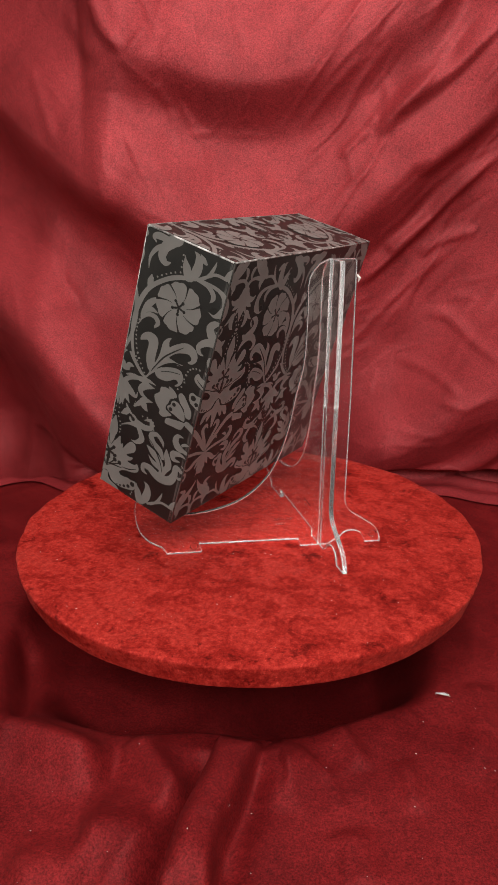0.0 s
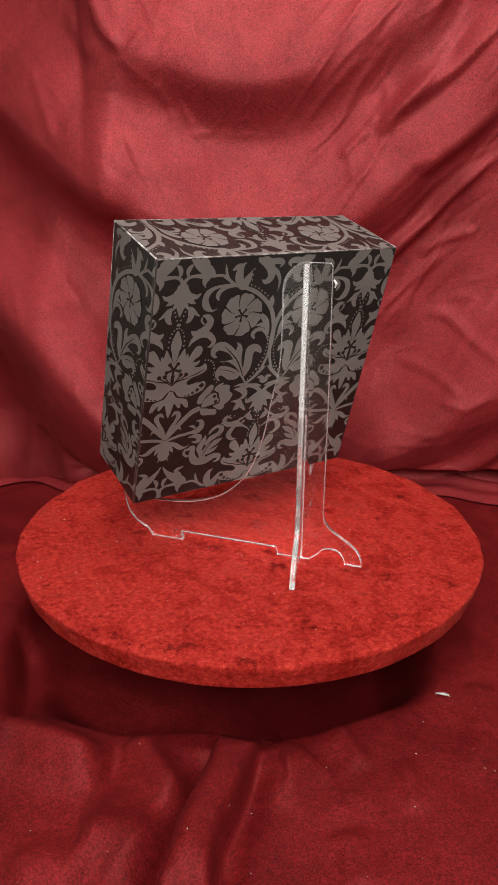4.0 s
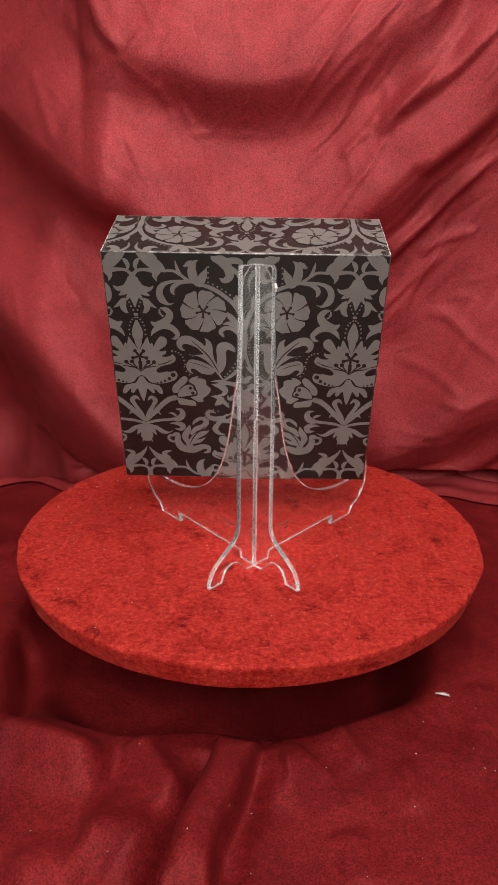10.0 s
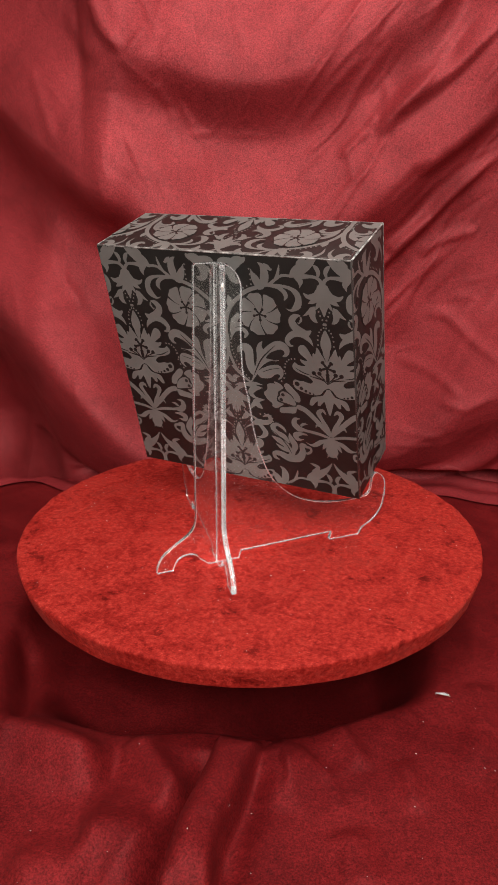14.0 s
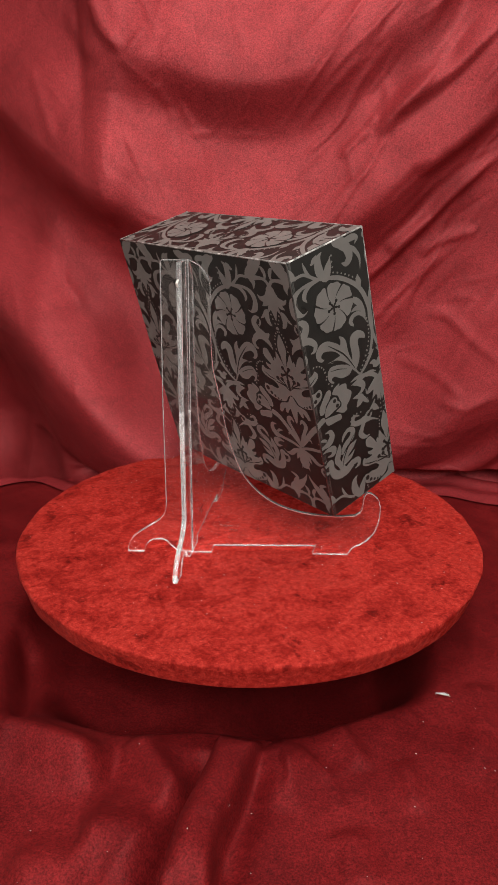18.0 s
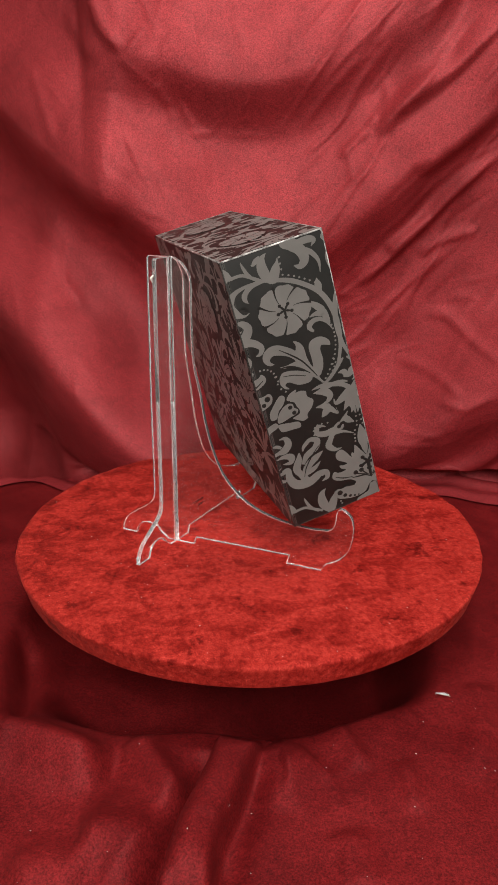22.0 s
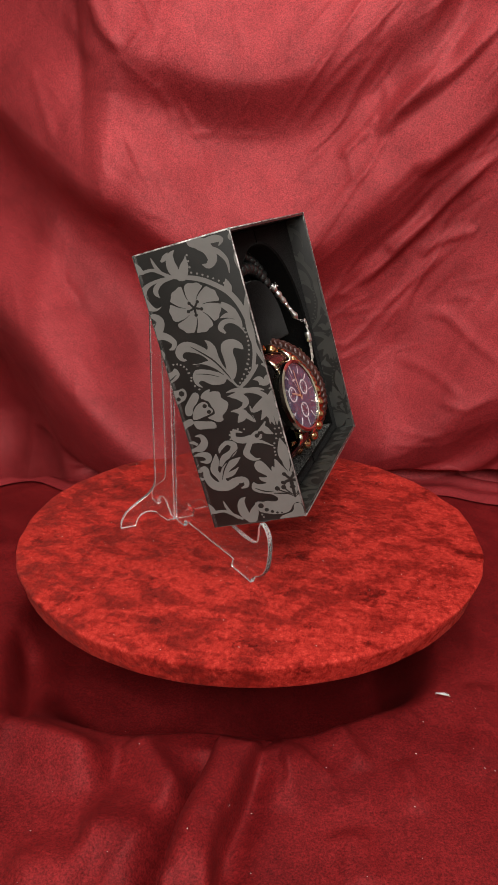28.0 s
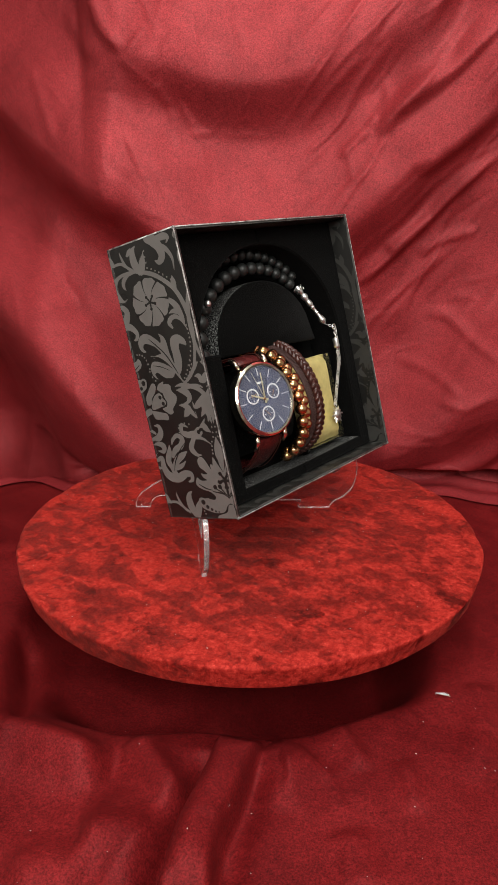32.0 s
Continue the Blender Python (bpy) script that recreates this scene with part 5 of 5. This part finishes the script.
# ---- string of black prayer beads with silver pendant and tassel chain ----
def prayer_beads():
    t = thing("prayer_beads", "doubled string of matt black beads with silver ends and chain tassel", "bead string")
    me = {}

    def bead(p, r, turn):
        key = round(r, 4)
        if key not in me:
            me[key] = bead_mesh("bead", key, SMOKE, 18, 12)
        placed("bead", me[key], t, m=Matrix.Translation(p) @ pose(0, 0, 0, 0, turn, 0))

    cx, cz = 0.0, 0.0975

    def run(rx, rz, y, a0, a1, r0, r1, lift=0.0):
        a, pts = a0, []
        while a < a1:
            s = (a - a0) / (a1 - a0)
            r = r0 + (r1 - r0) * s
            p = Vector((cx + rx * math.cos(radians(a)), y + lift * s, cz + rz * math.sin(radians(a))))
            bead(p, r, -a)
            pts.append(p)
            local = math.hypot(rx * math.sin(radians(a)), rz * math.cos(radians(a)))
            a += math.degrees((2 * r - (r0 - r1) / 30) / local) * 1.02
        return pts

    a = run(0.0605, 0.0495, 0.0345, -14, 140, 0.0056, 0.0039, -0.002)
    b = run(0.069, 0.0595, 0.0295, 38, 143, 0.0044, 0.0037)
    for pts in (a, b):
        part("thread", tube_bm(pts, 0.0006, 5), BRAID, t)
    # small silver spacer between the large beads
    part("spacer", ball_bm(0.0022, 12, 8), SILVER, t, "small silver spacer", True, m=Matrix.Translation((0.0515, 0.0405, 0.1285)))
    # silver end: stopper, ball, baluster rod, knob
    p0, p1 = Vector((-0.0478, 0.0345, 0.1298)), Vector((-0.0608, 0.0445, 0.0985))
    axis = p1 - p0
    length = axis.length
    prof = [(0, 0), (0.0022, 0.0005), (0.0036, 0.003), (0.0026, 0.006), (0.0016, 0.0072), (0.0033, 0.0088), (0.0034, 0.0108), (0.002, 0.0126), (0.0026, 0.0142), (0.003, 0.0165), (0.0018, 0.0186),
            (0.0024, 0.0194), (0.0015, 0.0203), (0.0015, 0.024), (0.0022, 0.0246), (0.0015, 0.0252), (0.002, 0.0285), (0.003, 0.0302), (0.0032, 0.0318), (0.0018, 0.0335), (0, length)]
    q = axis.to_track_quat("Z", "Y").to_matrix().to_4x4()
    part("pendant_rod", lathe_bm([(q * 0.72 + (0.0002 if q else 0), h) for q, h in prof], 18), SILVER, t, "turned silver pendant rod", 45, m=Matrix.Translation(p0) @ q)
    for k in range(3):
        ang = k * 2.1
        part("filigree", tube_bm([(0.0034 * math.cos(ang + s * 2.2), 0.0034 * math.sin(ang + s * 2.2), 0.0012 + 0.0036 * s) for s in (0, 0.25, 0.5, 0.75, 1)], 0.0006, 5), SILVER, t, "", True, m=Matrix.Translation(p0) @ q)

    ring = bmesh.new()
    tube_bm([(0.0007 * math.cos(i * 0.6283), 0, 0.0013 * math.sin(i * 0.6283)) for i in range(10)], 0.00024, 5, True, ring, up=(0, 1, 0))
    link = bpy.data.meshes.new("chain_link")
    bmesh.ops.recalc_face_normals(ring, faces=ring.faces)
    ring.to_mesh(link)
    ring.free()
    link.materials.append(SILVER)
    link.polygons.foreach_set("use_smooth", [True] * len(link.polygons))

    def chain(p, q, n):
        for i in range(n):
            s = i / max(n - 1, 1)
            at = p.lerp(q, s) + Vector((0, 0, 0))
            d = (q - p).to_track_quat("Z", "Y").to_matrix().to_4x4()
            placed("chain_link", link, t, m=Matrix.Translation(at) @ d @ pose(0, 0, 0, 0, 0, 90 * (i % 2)))

    knot = Vector((-0.0645, 0.0485, 0.0955))
    chain(p1, knot, 3)
    part("jump_ring", tube_bm([(0.0019 * math.cos(i * 0.5236), 0, 0.0019 * math.sin(i * 0.5236)) for i in range(12)], 0.0005, 6, True, up=(0, 1, 0)), SILVER, t, "", True, m=Matrix.Translation(knot))
    # three short chains, bunched at first
    for dx, end, n in ((-0.0014, 0.072, 11), (0.0, 0.068, 12), (0.0014, 0.07, 11)):
        chain(knot + Vector((dx * 0.6, 0.0006, -0.002)), Vector((-0.064 + dx, 0.0478, end)), n)
    part("binding", lathe_bm([(0, 0.004), (0.002, 0.0036), (0.0023, 0.002), (0.002, 0), (0.0023, -0.002), (0.002, -0.0036), (0, -0.004)], 14), SILVER, t, "", True, m=Matrix.Translation((-0.064, 0.0482, 0.0835)))
    for dx, top, end, n in ((-0.0012, 0.072, 0.041, 15), (0.0012, 0.07, 0.041, 14)):
        chain(Vector((-0.064 + dx, 0.0478, top)), Vector((-0.0525 + dx * 0.6, 0.0455, end)), n)
    charm = Vector((-0.052, 0.0455, 0.0325))
    part("charm", lathe_bm([(0, 0.0016), (0.0028, 0.0014), (0.0038, 0), (0.0028, -0.0014), (0, -0.0016)], 18), SILVER, t, "small silver sunburst charm", True, m=Matrix.Translation(charm) @ pose(0, 0, 0, 90))
    for k in range(12):
        part("charm_ray", tube_bm([(0.0034, 0, 0), (0.0066 - 0.0012 * (k % 2), 0, 0)], [0.0009, 0.0004], 5), SILVER, t, m=Matrix.Translation(charm) @ pose(0, 0, 0, 0, 30 * k, 0))
    part("charm_loop", tube_bm([(0.0016 * math.cos(i * 0.6283), 0, 0.0016 * math.sin(i * 0.6283)) for i in range(10)], 0.0004, 5, True, up=(0, 1, 0)), SILVER, t, "", True, m=Matrix.Translation(charm + Vector((0, 0, 0.0076))))
    carried_by_platter(t, BOX)


prayer_beads()


# ---- a feather and lint on the cloth ----
def feather():
    t = thing("feather", "tiny white down feather lying on the red cloth", "feather", pose(0.1224, -0.1170, ground_z(0.1224, -0.1170) + 0.0012, 0, 0, -14))
    part("quill", tube_bm([(-0.0045, 0, 0), (0, 0.0006, 0.0006), (0.0045, -0.0003, 0.0004)], [0.00012, 0.00022, 0.0001], 5), LINT, t)
    for k in range(16):
        x = -0.0038 + 0.0005 * k
        for s in (1, -1):
            ln = 0.0026 * math.sin(math.pi * (k + 2) / 19) * random.uniform(0.6, 1.1)
            part("barb", tube_bm([(x, 0.0003, 0.0005), (x + ln * 0.7, s * ln * 0.6, 0.0009 + random.uniform(0, 0.0006))], [0.00016, 0.00006], 4), LINT, t)


feather()


def lint():
    bm = bmesh.new()
    rnd = random.Random(4)
    for k in range(45):
        x, y = rnd.uniform(-0.16, 0.16), rnd.uniform(-0.27, -0.11)
        z = ground_z(x, y) + 0.0003
        s = rnd.uniform(0.00015, 0.0004)
        a = rnd.uniform(0, 6.3)
        tube_bm([(x, y, z), (x + s * 2 * math.cos(a), y + s * 2 * math.sin(a), z + s * 0.5)], s * 0.5, 4, bm=bm)
    ob = part("lint", bm, LINT)
    tagged(ob, "scattered pale specks of lint on the red cloth", "lint", kind="stuff")


lint()


# ---- what moves ----
def motions():
    times = [0.5 * k for k in range(65)]
    for ob, m in MOVERS:
        walk(ob, [(t, pose(0, 0, 0, 0, 0, turn_at(t)) @ m) for t in times])


motions()
